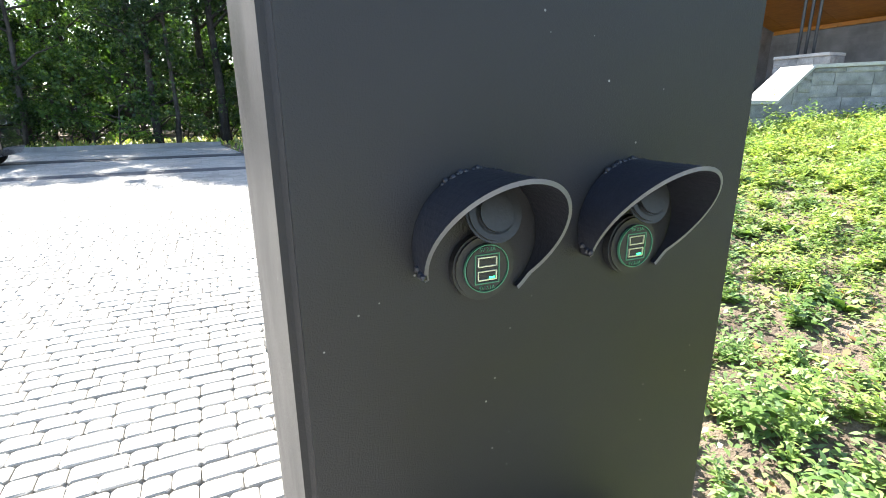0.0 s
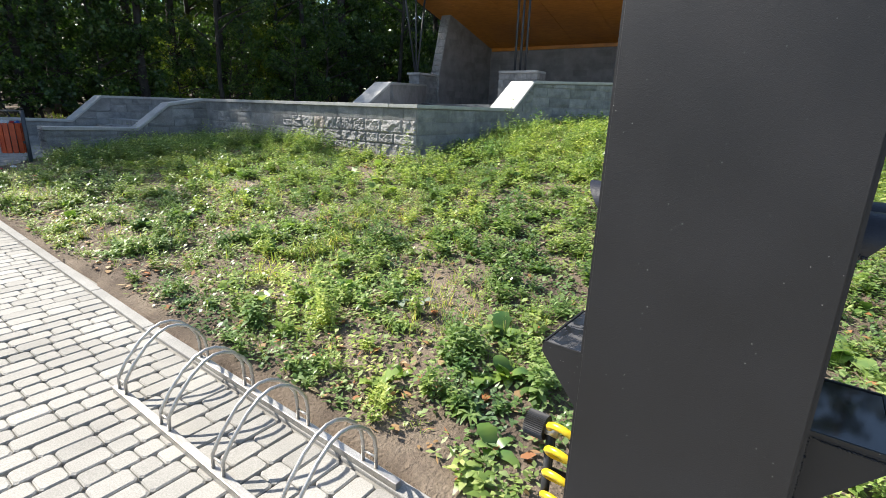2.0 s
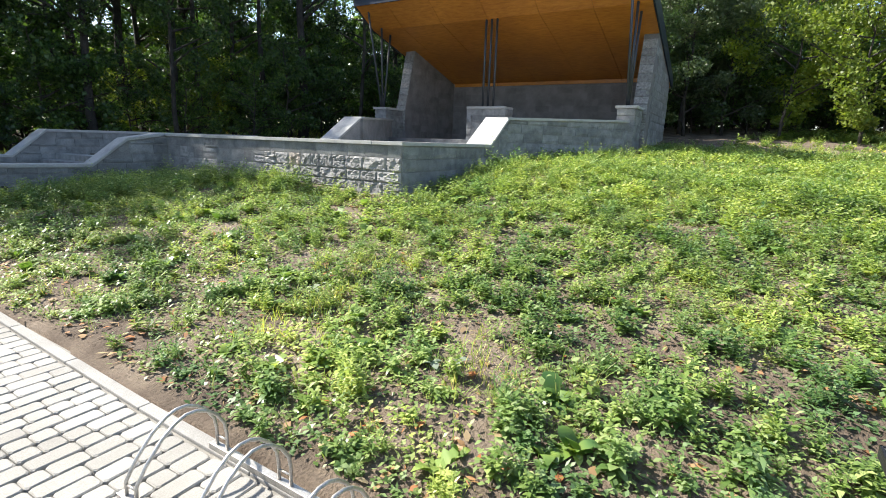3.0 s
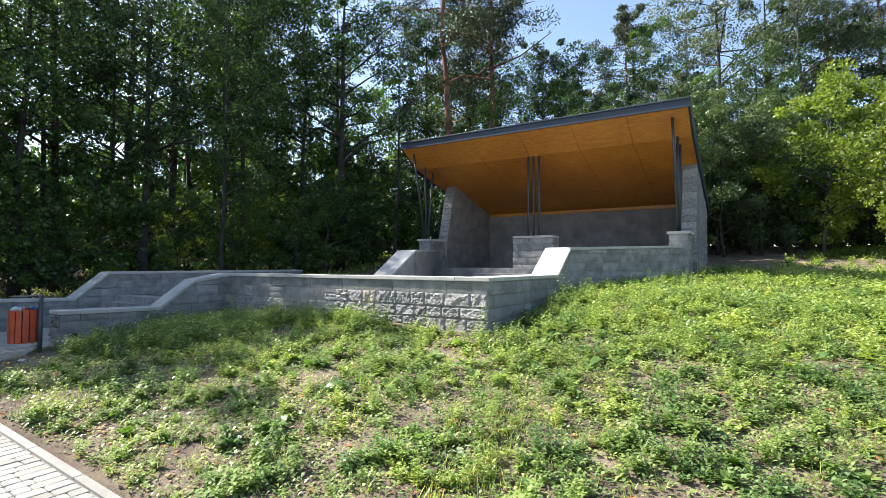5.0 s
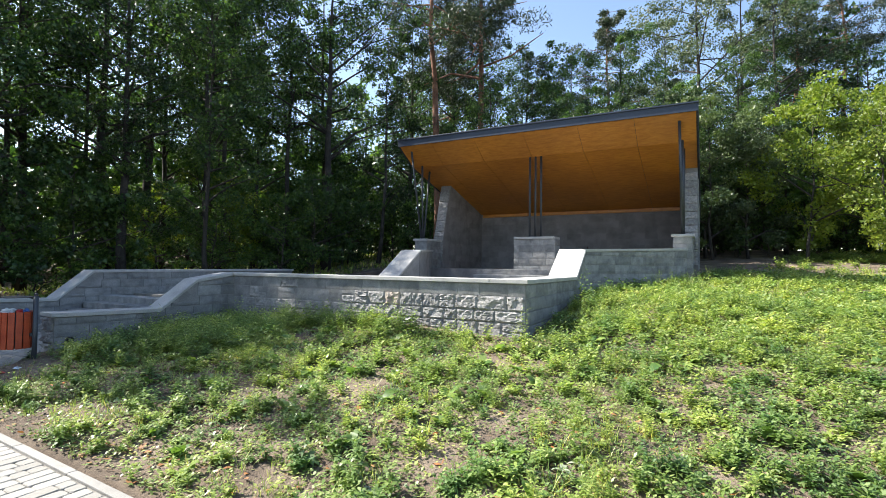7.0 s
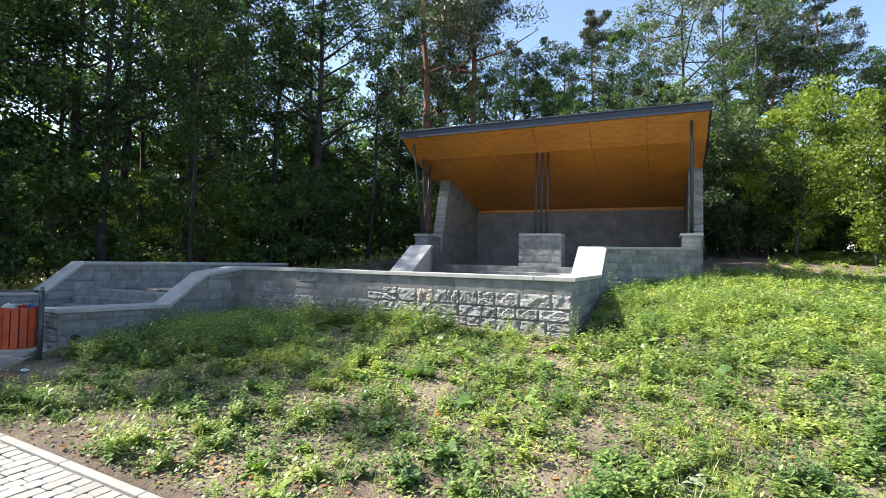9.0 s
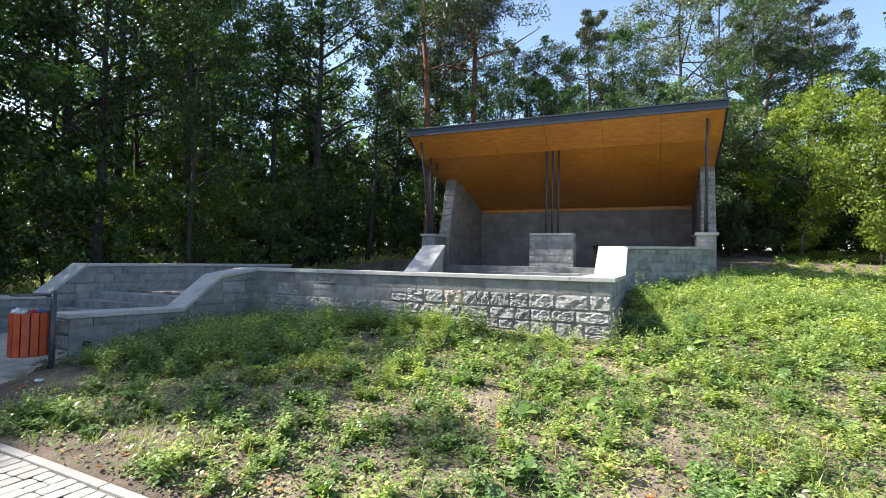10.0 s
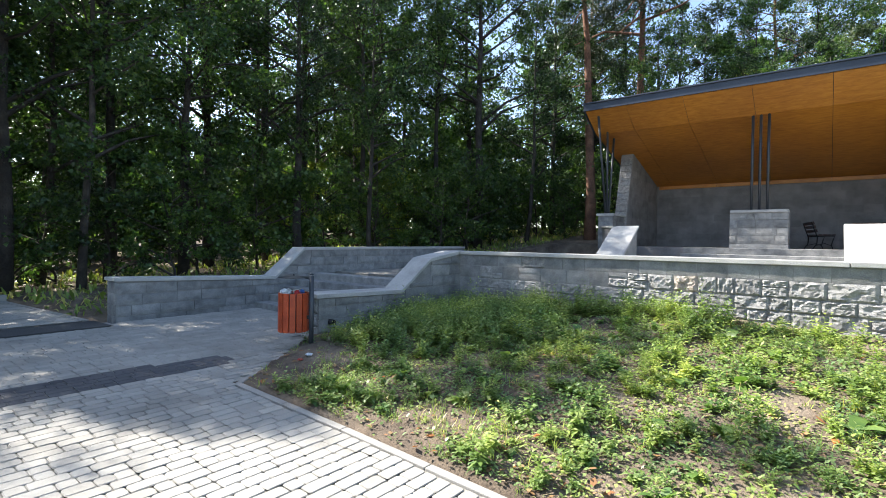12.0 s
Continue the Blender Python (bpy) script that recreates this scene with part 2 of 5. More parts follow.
def wall_core(p, q, top, bottom, thick, side):
    """The mortared core between two ends; side is +1 where the thickness lies to the left of p to q."""
    p, q = Vector(p), Vector(q)
    d = (q - p).normalized()
    n = Vector((-d.y, d.x)) * side * thick
    bm = bmesh.new()
    loops = []
    for off in (Vector((0, 0)), n):
        lo = [bm.verts.new((*(p + d * s + off), bottom)) for s, _ in top]
        hi = [bm.verts.new((*(p + d * s + off), z)) for s, z in top]
        loops.append((lo, hi))
    for (lo, hi) in loops:
        for i in range(len(lo) - 1):
            bm.faces.new((lo[i], lo[i + 1], hi[i + 1], hi[i]))
    (l0, h0), (l1, h1) = loops
    for i in range(len(l0) - 1):
        bm.faces.new((h0[i], h0[i + 1], h1[i + 1], h1[i]))
    bm.faces.new((l0[0], h0[0], h1[0], l1[0]))
    bm.faces.new((l0[-1], h0[-1], h1[-1], l1[-1]))
    bmesh.ops.recalc_face_normals(bm, faces=bm.faces)
    return bm


def coping(p, q, top, thick, side, over=0.05, deep=0.065, ends=(0.05, 0.05)):
    """A coping slab over a wall, following its slopes."""
    p, q = Vector(p), Vector(q)
    d = (q - p).normalized()
    n = Vector((-d.y, d.x)) * side
    pts = [[s, z] for s, z in top]
    pts[0][0] -= ends[0]
    pts[-1][0] += ends[1]
    bm = bmesh.new()
    rows = []
    for s, z in pts:
        a, b = p + d * s - n * over, p + d * s + n * (thick + over)
        rows.append([bm.verts.new((*a, z)), bm.verts.new((*b, z)), bm.verts.new((*b, z + deep)), bm.verts.new((*a, z + deep))])
    for r, t in zip(rows, rows[1:]):
        for k in range(4):
            bm.faces.new((r[k], r[(k + 1) % 4], t[(k + 1) % 4], t[k]))
    bm.faces.new(rows[0])
    bm.faces.new(rows[-1][::-1])
    bmesh.ops.recalc_face_normals(bm, faces=bm.faces)
    bmesh.ops.bevel(bm, geom=list(bm.edges), offset=0.008, segments=2, affect="EDGES")
    return bm


TOP = 1.615
NEAR_END = (2.78, 13.45)
# name, ends in plan, top profile, bottom, thickness, side
WALLS = {
    "wall_front": ((6.05, 6.35), (6.05, 13.10), ((0, TOP), (6.75, TOP)), 0.2, 0.42, -1),
    "wall_near_wing": (NEAR_END, (6.05, 13.10), ((0, 0.95), (1.70, 0.92), (2.42, 1.485), (3.29, TOP)), 0.1, 0.42, 1),
    "wall_far_wing": ((1.27, 17.35), (12.0, 17.35), ((0, 1.06), (3.25, 0.945), (4.05, TOP), (10.73, TOP + 0.02)), 0.05, 0.42, 1),
    "wall_flank": ((6.05, 6.35), (10.45, 6.37), ((0, TOP), (3.42, TOP), (4.40, 2.265)), 0.2, 0.55, 1),
    "wall_diagonal": ((10.45, 6.37), (14.25, 4.24), ((0, 2.261), (4.36, 2.41)), 0.3, 0.5, 1),
    "wall_flank_north": ((8.6, 11.50), (10.45, 11.48), ((0, 1.09), (0.86, 1.615), (1.85, 2.265)), 0.3, 0.55, -1),
    "wall_diagonal_north": ((10.45, 11.48), (14.25, 13.23), ((0, 2.261), (4.18, 2.41)), 0.3, 0.5, -1),
}
LABELS = {
    "wall_front": "low grey granite block wall with rough split stones",
    "wall_near_wing": "low grey stone wing wall with a stepped sloping coping",
    "wall_far_wing": "grey stone wing wall beyond the steps with sloping coping",
    "wall_flank": "grey block wall rising beside the stage steps",
    "wall_diagonal": "grey block wall running up to the stage pier",
    "wall_flank_north": "short sloping stone wall beside the stage steps",
    "wall_diagonal_north": "grey stone wall leading to the far stage pier",
}
wall_obs = {}
# where copings meet, one runs through and the other butts against it
ENDS = {"wall_front": (-0.605, 0.47), "wall_near_wing": (0.05, -0.065), "wall_flank": (0.05, 0.0), "wall_flank_north": (0.05, 0.0)}
for name, (p, q, top, bottom, thick, side) in WALLS.items():
    w = link_mesh(name, wall_core(p, q, top, bottom, thick, side), MORTAR)
    tagged(w, LABELS[name], "wall", kind="structure")
    part("coping", coping(p, q, top, thick, side, ends=ENDS.get(name, (0.05, 0.05))), COPING, w, "pale smooth concrete coping")
    wall_obs[name] = w

# ---- terrace, steps and stage ----
terrace = tagged(link_mesh("floor_terrace", box(6.3, 6.5, 0.0, 14.2, 17.4, 1.05), JOINT), "grey paved terrace behind the low wall", "floor", kind="structure")
stage = tagged(link_mesh("floor_stage", box(13.9, 4.44, 0.3, 19.3, 12.74, 1.80), PLASTER), "grey concrete stage floor", "floor", kind="structure")


def stair(name, xs, zs, y0, y1, label):
    st = thing(name, pose(0, 0, 0), label, "stairs", kind="structure")
    for i, (x, z) in enumerate(zip(xs, zs)):
        x1 = xs[i + 1] + 0.06 if i + 1 < len(xs) else xs[-1] + 0.4
        part("step", box(x, y0, z - 0.45, x1, y1, z, 0.012), STONE, st)
    return st


stair("stairs_terrace", [4.0, 4.36, 4.72, 5.08, 5.44], [0.45, 0.60, 0.75, 0.90, 1.05], 13.55, 17.33, "broad grey granite steps between the wing walls")
stair("stairs_stage", [12.75, 13.07, 13.39, 13.71], [1.24, 1.43, 1.62, 1.80], 6.9, 10.6, "grey stone steps up to the stage")

# ---- stage shelter ----
RX0, RX1, RY0, RY1, RXB = 13.23, 19.9, 3.97, 13.52, 14.20


def soffit_z(x):
    return 6.13 - (x - RX0) * 0.608 if x < RXB else 5.540 - (x - RXB) * 0.282


shelter = thing("stage_shelter", pose(0, 0, 0), "open stage shelter with a timber ceiling and navy mono-pitch roof", "shelter")
under = [(RX0, soffit_z(RX0)), (RXB, soffit_z(RXB)), (RX1, soffit_z(RX1))]


def side_wall(y0, y1):
    """A side wall whose front edge leans back as it rises."""
    return prism([(15.24, 1.5), (15.24, 2.8), (15.86, soffit_z(15.86) + 0.02), (19.3, soffit_z(19.3) + 0.02), (19.5, 1.5)], "y", y0, y1)


sw = part("side_wall", side_wall(12.74, 13.16), PLASTER, shelter, "grey stone side wall")
se = part("side_wall", side_wall(4.02, 4.44), PLASTER, shelter, "grey stone side wall")
bw = part("back_wall", box(18.95, 4.44, 1.5, 19.35, 12.74, soffit_z(18.95)), PLASTER, shelter, "dark grey block back wall")


def timber():
    m, nt, b = material("pine_ceiling_board", 0.42)
    tc = nt.nodes.new("ShaderNodeTexCoord")
    mp = node(nt, "ShaderNodeMapping", Scale=(1.0, 0.25, 1.0))
    nt.links.new(tc.outputs["Object"], mp.inputs["Vector"])
    g = node(nt, "ShaderNodeTexNoise", Scale=14.0, Detail=6.0, Roughness=0.6, Distortion=0.4)
    nt.links.new(mp.outputs[0], g.inputs["Vector"])
    col = ramp(nt, g.outputs["Fac"], ((0.25, (0.36, 0.135, 0.018)), (0.5, (0.49, 0.20, 0.03)), (0.75, (0.58, 0.265, 0.048))))
    col = mix(nt, col, ramp(nt, noise_tex(nt, 0.5, 3), ((0.35, (0.85, 0.8, 0.75)), (0.65, (1.1, 1.08, 1.0)))), 1.0, "MULTIPLY")
    nt.links.new(col, b.inputs["Base Color"])
    bump(nt, b, g.outputs["Fac"], 0.08)
    return m


WOOD = timber()
# ceiling boards of the front overhang and of the main ceiling, with narrow seams
cuts = [RY0 + 0.05, 5.6, 7.2, 8.9, 10.6, 12.2, RY1 - 0.05]
for y0, y1 in zip(cuts, cuts[1:]):
    for x0, x1 in ((RX0 + 0.03, RXB), (RXB, RX1 - 0.05)):
        o = [(x0, soffit_z(x0)), (x1, soffit_z(x1)), (x1, soffit_z(x1) + 0.03), (x0, soffit_z(x0) + 0.03)]
        part("ceiling_board", prism(o, "y", y0 + 0.006, y1 - 0.006), WOOD, shelter, "honey-coloured plywood board")
    bb = box(18.86, y0 + 0.004 if y0 > 4.8 else 4.46, soffit_z(18.9) - 0.15, 18.945, y1 - 0.004 if y1 < 12.6 else 12.64, soffit_z(18.9) - 0.02)
    part("wall_plate", bb, WOOD, shelter, "orange timber wall plate")
deck = [(RX0, soffit_z(RX0) + 0.035), (RXB, soffit_z(RXB) + 0.035), (RX1, soffit_z(RX1) + 0.035), (RX1, soffit_z(RX1) + 0.30), (RX0, 6.335)]
roof = part("roof", prism(deck, "y", RY0 + 0.03, RY1 - 0.03), NAVY, shelter, "navy sheet-metal mono-pitch roof")
part("fascia", box(RX0 - 0.035, RY0, 6.12, RX0 - 0.003, RY1, 6.35, 0.006), NAVY, roof, "navy metal fascia board")
part("drip_edge", box(RX0 - 0.075, RY0 - 0.02, 6.335, RX0 + 0.10, RY1 + 0.02, 6.375, 0.006), NAVY, roof)
for y in (RY0 - 0.004, RY1 - 0.026):
    o = [(RX0, 6.12), (RXB, soffit_z(RXB) - 0.01), (RX1, soffit_z(RX1) - 0.01), (RX1, soffit_z(RX1) + 0.31), (RX0, 6.345)]
    part("verge_board", prism(o, "y", y, y + 0.03), NAVY, roof)
for i in range(17):
    y = RY0 + 0.3 + i * 0.56
    part("seam", prism([(RX0, 6.335), (RX1, soffit_z(RX1) + 0.30), (RX1, soffit_z(RX1) + 0.33), (RX0, 6.365)], "y", y, y + 0.025), NAVY, roof)


def pier(yc, wide, x0, x1, bottom, fan):
    p = thing("stone_pier", pose(0, yc, 0), "grey granite block pier with a flat cap and steel posts", "pier", "stage piers")
    part("core", box(x0 + 0.02, -wide / 2 + 0.02, bottom, x1 - 0.02, wide / 2 - 0.02, 2.805), MORTAR, p)
    part("cap", box(x0 - 0.05, -wide / 2 - 0.05, 2.80, x1 + 0.05, wide / 2 + 0.05, 2.875, 0.01), COPING, p, "pale concrete cap slab")
    for k in range(3):
        dy, top_x = (k - 1) * 0.19, 14.25
        if fan:
            dy, top_x = (k - 1) * 0.05 * fan, (13.50, 14.16, 14.60)[k]
        top_dy = dy if not fan else dy * 1.3 if fan < 0 else (0.05, 0.0, -0.025)[k]
        if fan > 0:
            dy = (1 - k) * 0.02
        part("post", tube([(14.25, dy, 2.87), (top_x, top_dy, soffit_z(top_x) + 0.02)], 0.036, 12), STEEL, p, "thin grey steel post", True)
        part("foot_plate", box(14.25 - 0.07, dy - 0.07, 2.875, 14.25 + 0.07, dy + 0.07, 2.887), STEEL, p)
    return p


PIERS = [pier(8.77, 1.27, 14.12, 14.72, 1.5, 0), pier(4.39, 0.50, 14.12, 15.3, 1.4, 1), pier(13.07, 0.50, 14.12, 15.3, 1.4, -1)]


# ---- masonry ----
def block_mesh(name, seed, rough, mat, nx=5, nz=4):
    """A unit block: front face at y = 0, uneven and rounded off at its edges; the back is open."""
    bm = bmesh.new()
    g = []
    for i in range(nx + 1):
        col = []
        for k in range(nz + 1):
            u, v = i / nx, k / nz
            edge = min(u, 1 - u) * nx, min(v, 1 - v) * nz
            y = rough * (noise.noise((u * 3.1 + seed * 7.3, v * 2.3, seed)) + 0.6 * noise.noise((u * 6 + seed, v * 5, 2.0 + seed)) + 0.45 * noise.noise((u * 15 + seed, v * 11, 5.0 + seed)))
            if 0 in (i, nx) or 0 in (k, nz):
                y = 0.16 + abs(rough) * 0.12
                u += 0.018 * noise.noise((seed, u * 9, v * 9)) * (i in (0, nx))
                v += 0.035 * noise.noise((seed + 5, u * 9, v * 9)) * (k in (0, nz))
            col.append(bm.verts.new((u, y - (0.0 if min(edge) == 0 else rough * 0.5), v)))
        g.append(col)
    for a, b in zip(g, g[1:]):
        for k in range(nz):
            bm.faces.new((a[k], b[k], b[k + 1], a[k + 1]))
    rim = [g[i][0] for i in range(nx + 1)] + [g[nx][k] for k in range(1, nz + 1)] + [g[i][nz] for i in range(nx - 1, -1, -1)] + [g[0][k] for k in range(nz - 1, 0, -1)]
    back = [bm.verts.new((v.co.x, 1.0, v.co.z)) for v in rim]
    for i in range(len(rim)):
        j = (i + 1) % len(rim)
        bm.faces.new((rim[j], rim[i], back[i], back[j]))
    bmesh.ops.recalc_face_normals(bm, faces=bm.faces)
    me = bpy.data.meshes.new(name)
    bm.to_mesh(me)
    bm.free()
    me.materials.append(mat)
    return me


FLAT_BLOCKS = [block_mesh("block", i, 0.10, STONE, 4, 3) for i in range(4)]
STAGE_BLOCKS = [block_mesh("block", 20 + i, 0.06, PLASTER, 3, 2) for i in range(3)]
SPLIT_BLOCKS = [block_mesh("stone", 40 + i, 0.60, ROUGH_STONE, 12, 8) for i in range(7)]
RUSTY_BLOCK = block_mesh("stone", 60, 0.60, RUSTY_STONE, 12, 8)


def masonry(parent, p, q, outward, top, bottom, courses, lengths, choose, seed, proud=0.012, joint=0.012, fits=None, split=0.0):
    """Courses of blocks on a wall's face from p to q. top and bottom are functions of the distance along."""
    rr = random.Random(seed)
    p, q = Vector((*p, 0)), Vector((*q, 0))
    d = (q - p).normalized()
    o = Vector((*outward, 0))
    total = (q - p).length
    hi = max(top(s * total / 20) for s in range(21))
    z, row = hi, 0
    while z > min(bottom(0), bottom(total)) - 0.05:
        h = courses[min(row, len(courses) - 1)] if row < len(courses) else rr.choice(courses)
        s = -rr.uniform(0, 0.5) * lengths[0] if row % 2 else 0.0
        while s < total - 0.02:
            a, b = max(s, 0), min(s + rr.uniform(*lengths), total)
            if total - b < 0.14:
                b = total
            z1 = min(z, top(a), top(b), top((a + b) / 2))
            z0 = z - h
            if z1 - z0 > 0.06 and b - a > 0.05 and z1 > bottom((a + b) / 2) - 0.05 and (fits is None or fits(a, b, z0, z1)):
                me, deep = choose(rr, (a + b) / 2, (z0 + z1) / 2, row)
                beds = [(z0, z1)]
                if split and row and rr.random() < split:
                    zm = z0 + (z1 - z0) * rr.uniform(0.38, 0.62)
                    beds = [(z0, zm), (zm, z1)]
                for za, zb in beds:
                    ob = new(me.name.split(".")[0], me)
                    w, hh = b - a - joint, zb - za - joint
                    origin = p + d * (a + joint / 2) + Vector((0, 0, za + joint / 2)) + o * (proud + (deep * 0.2))
                    m = Matrix.Identity(4)
                    for c, (vec, sc) in enumerate(((d, w), (-o, deep), (Vector((0, 0, 1)), hh))):
                        for r in range(3):
                            m[r][c] = vec[r] * sc
                    m.translation = origin
                    ob.parent = parent
                    ob.matrix_parent_inverse = parent.matrix_world.inverted() if parent.type == "MESH" else parent.matrix_basis.inverted()
                    ob.matrix_basis = m
                    me = choose(rr, (a + b) / 2, (z0 + z1) / 2, row)[0]
            s = b
        z -= h
        row += 1


# ---- charging column ----
def column_paint():
    m, nt, b = material("dark_powder_coat", 0.34)
    b.inputs["Specular IOR Level"].default_value = 0.5
    fleck = noise_tex(nt, 700, 3, 0.65)
    cloud = noise_tex(nt, 5, 4)
    col = ramp(nt, cloud, ((0.3, (0.008, 0.008, 0.009)), (0.7, (0.013, 0.013, 0.015))))
    spots = node(nt, "ShaderNodeTexVoronoi", Scale=75.0)
    tc = nt.nodes.new("ShaderNodeTexCoord")
    nt.links.new(tc.outputs["Object"], spots.inputs["Vector"])
    dust = ramp(nt, spots.outputs["Distance"], ((0.0, (1, 1, 1)), (0.045, (1, 1, 1)), (0.07, (0, 0, 0))))
    keep = ramp(nt, noise_tex(nt, 11, 2), ((0.52, (0, 0, 0)), (0.66, (1, 1, 1))))
    col = mix(nt, col, (0.35, 0.34, 0.33), mix(nt, dust, keep, 1.0, "MULTIPLY"))
    nt.links.new(col, b.inputs["Base Color"])
    nt.links.new(ramp(nt, cloud, ((0.3, (0.42,) * 3), (0.7, (0.60,) * 3))), b.inputs["Roughness"])
    bump(nt, b, fleck, 0.4, 0.001)
    return m


COAT = column_paint()
CW, CD, CH = 0.355, 0.338, 2.05
column = thing("charging_column", pose(0.03, 0.745, path_z(0.75), 0, 0, -1.3), "dark grey powder-coated steel charging column beside the path", "charging station")
CZ = path_z(0.75)
bm = bmesh.new()
add_box(bm, 0, 0, 0.0, CW, CD, CH)
bmesh.ops.bevel(bm, geom=[e for e in bm.edges if abs(e.verts[0].co.z - e.verts[1].co.z) > 1], offset=0.007, segments=3, affect="EDGES")
body = part("body", bm, COAT, column, "dark grey powder-coated steel body")
part("base_plate", box(-0.05, -0.05, -0.02, CW + 0.05, CD + 0.05, 0.008, 0.003), COAT, column)
part("top_plate", box(-0.012, -0.012, CH, CW + 0.012, CD + 0.012, CH + 0.012, 0.003), COAT, column)

CF = [(CW * 0.33), (CW * 0.665)]
USB_Z = 1.445 - CZ
PLASTIC = mottled("black_plastic", (0.012, 0.012, 0.013), (0.018, 0.018, 0.019), (0.026, 0.026, 0.027), 20, 300, 0.45, relief=0.05, vary=0)
HOOD = mottled("black_hood_paint", (0.010, 0.011, 0.016), (0.014, 0.015, 0.021), (0.02, 0.021, 0.028), 12, 200, 0.4, relief=0.12, vary=0)
SOCKET_STEEL = mottled("socket_metal", (0.64, 0.64, 0.64), (0.8, 0.8, 0.8), (0.96, 0.96, 0.96), 30, 200, 0.3, 0.9, 0.05, 0)


def glow(name, colour, strength):
    m, nt, b = material(name, 0.4)
    b.inputs["Base Color"].default_value = (*colour, 1)
    b.inputs["Emission Color"].default_value = (*colour, 1)
    b.inputs["Emission Strength"].default_value = strength
    return m


LED = glow("green_led", (0.03, 0.75, 0.25), 1.3)
PRINT, _nt, _b = material("green_print", 0.5)
_b.inputs["Base Color"].default_value = (0.055, 0.19, 0.11, 1)
EDGE, _nt, _b = material("bare_steel_edge", 0.55)
_b.inputs["Base Color"].default_value = (0.12, 0.12, 0.125, 1)


def ring_shell(radius, thick, arc0, arc1, length, n=20):
    """A pipe's shell standing out along -y, its end cut so that the top reaches furthest."""
    bm = bmesh.new()
    rows = []
    for i in range(n + 1):
        a = radians(arc0 + (arc1 - arc0) * i / n)
        out = length(a)
        rows.append([bm.verts.new((r * math.cos(a), y, r * math.sin(a))) for r, y in ((radius, 0), (radius, -out), (radius - thick, -out), (radius - thick, 0))])
    for a, b in zip(rows, rows[1:]):
        for k in range(4):
            bm.faces.new((a[k], b[k], b[(k + 1) % 4], a[(k + 1) % 4]))
    bm.faces.new(rows[0])
    bm.faces.new(rows[-1][::-1])
    for f in bm.faces:
        f.material_index = 0
    bmesh.ops.recalc_face_normals(bm, faces=bm.faces)
    for f in bm.faces:
        if f.normal.y < -0.35:
            f.material_index = 1
    return bm


def disc(radius, y0, y1, z=0.0, x=0.0, n=28, tilt=0.0, bevel=0.0015):
    bm = bmesh.new()
    bmesh.ops.create_cone(bm, cap_ends=True, segments=n, radius1=radius, radius2=radius, depth=abs(y1 - y0),
                          matrix=pose(x, (y0 + y1) / 2, z, 90 + tilt))
    bmesh.ops.bevel(bm, geom=[e for e in bm.edges if len(e.link_faces) == 2 and any(len(f.verts) > 4 for f in e.link_faces)], offset=bevel, segments=2, affect="EDGES")
    return bm


def lettering(name, text, size, m, mat, parent):
    """Raised letters as a mesh."""
    cu = bpy.data.curves.new(name, "FONT")
    cu.body, cu.size, cu.align_x, cu.align_y, cu.extrude = text, size, "CENTER", "CENTER", 0.0003
    tmp = bpy.data.objects.new(name, cu)
    me = bpy.data.meshes.new_from_object(tmp)
    bpy.data.objects.remove(tmp)
    me.materials.clear()
    me.materials.append(mat)
    ob = new(name, me)
    ob.parent, ob.matrix_basis = parent, m
    return ob


def beads(points, r, seed):
    """An uneven weld seam."""
    rr = random.Random(seed)
    bm = bmesh.new()
    for a, b in zip(points, points[1:]):
        a, b = Vector(a), Vector(b)
        n = max(2, int((b - a).length / (r * 1.3)))
        for i in range(n):
            c = a.lerp(b, (i + 0.5) / n) + Vector([rr.uniform(-1, 1) * r * 0.3 for _ in range(3)])
            k = r * rr.uniform(0.6, 1.25)
            bmesh.ops.create_icosphere(bm, subdivisions=1, radius=k, matrix=Matrix.Translation(c))
    return bm


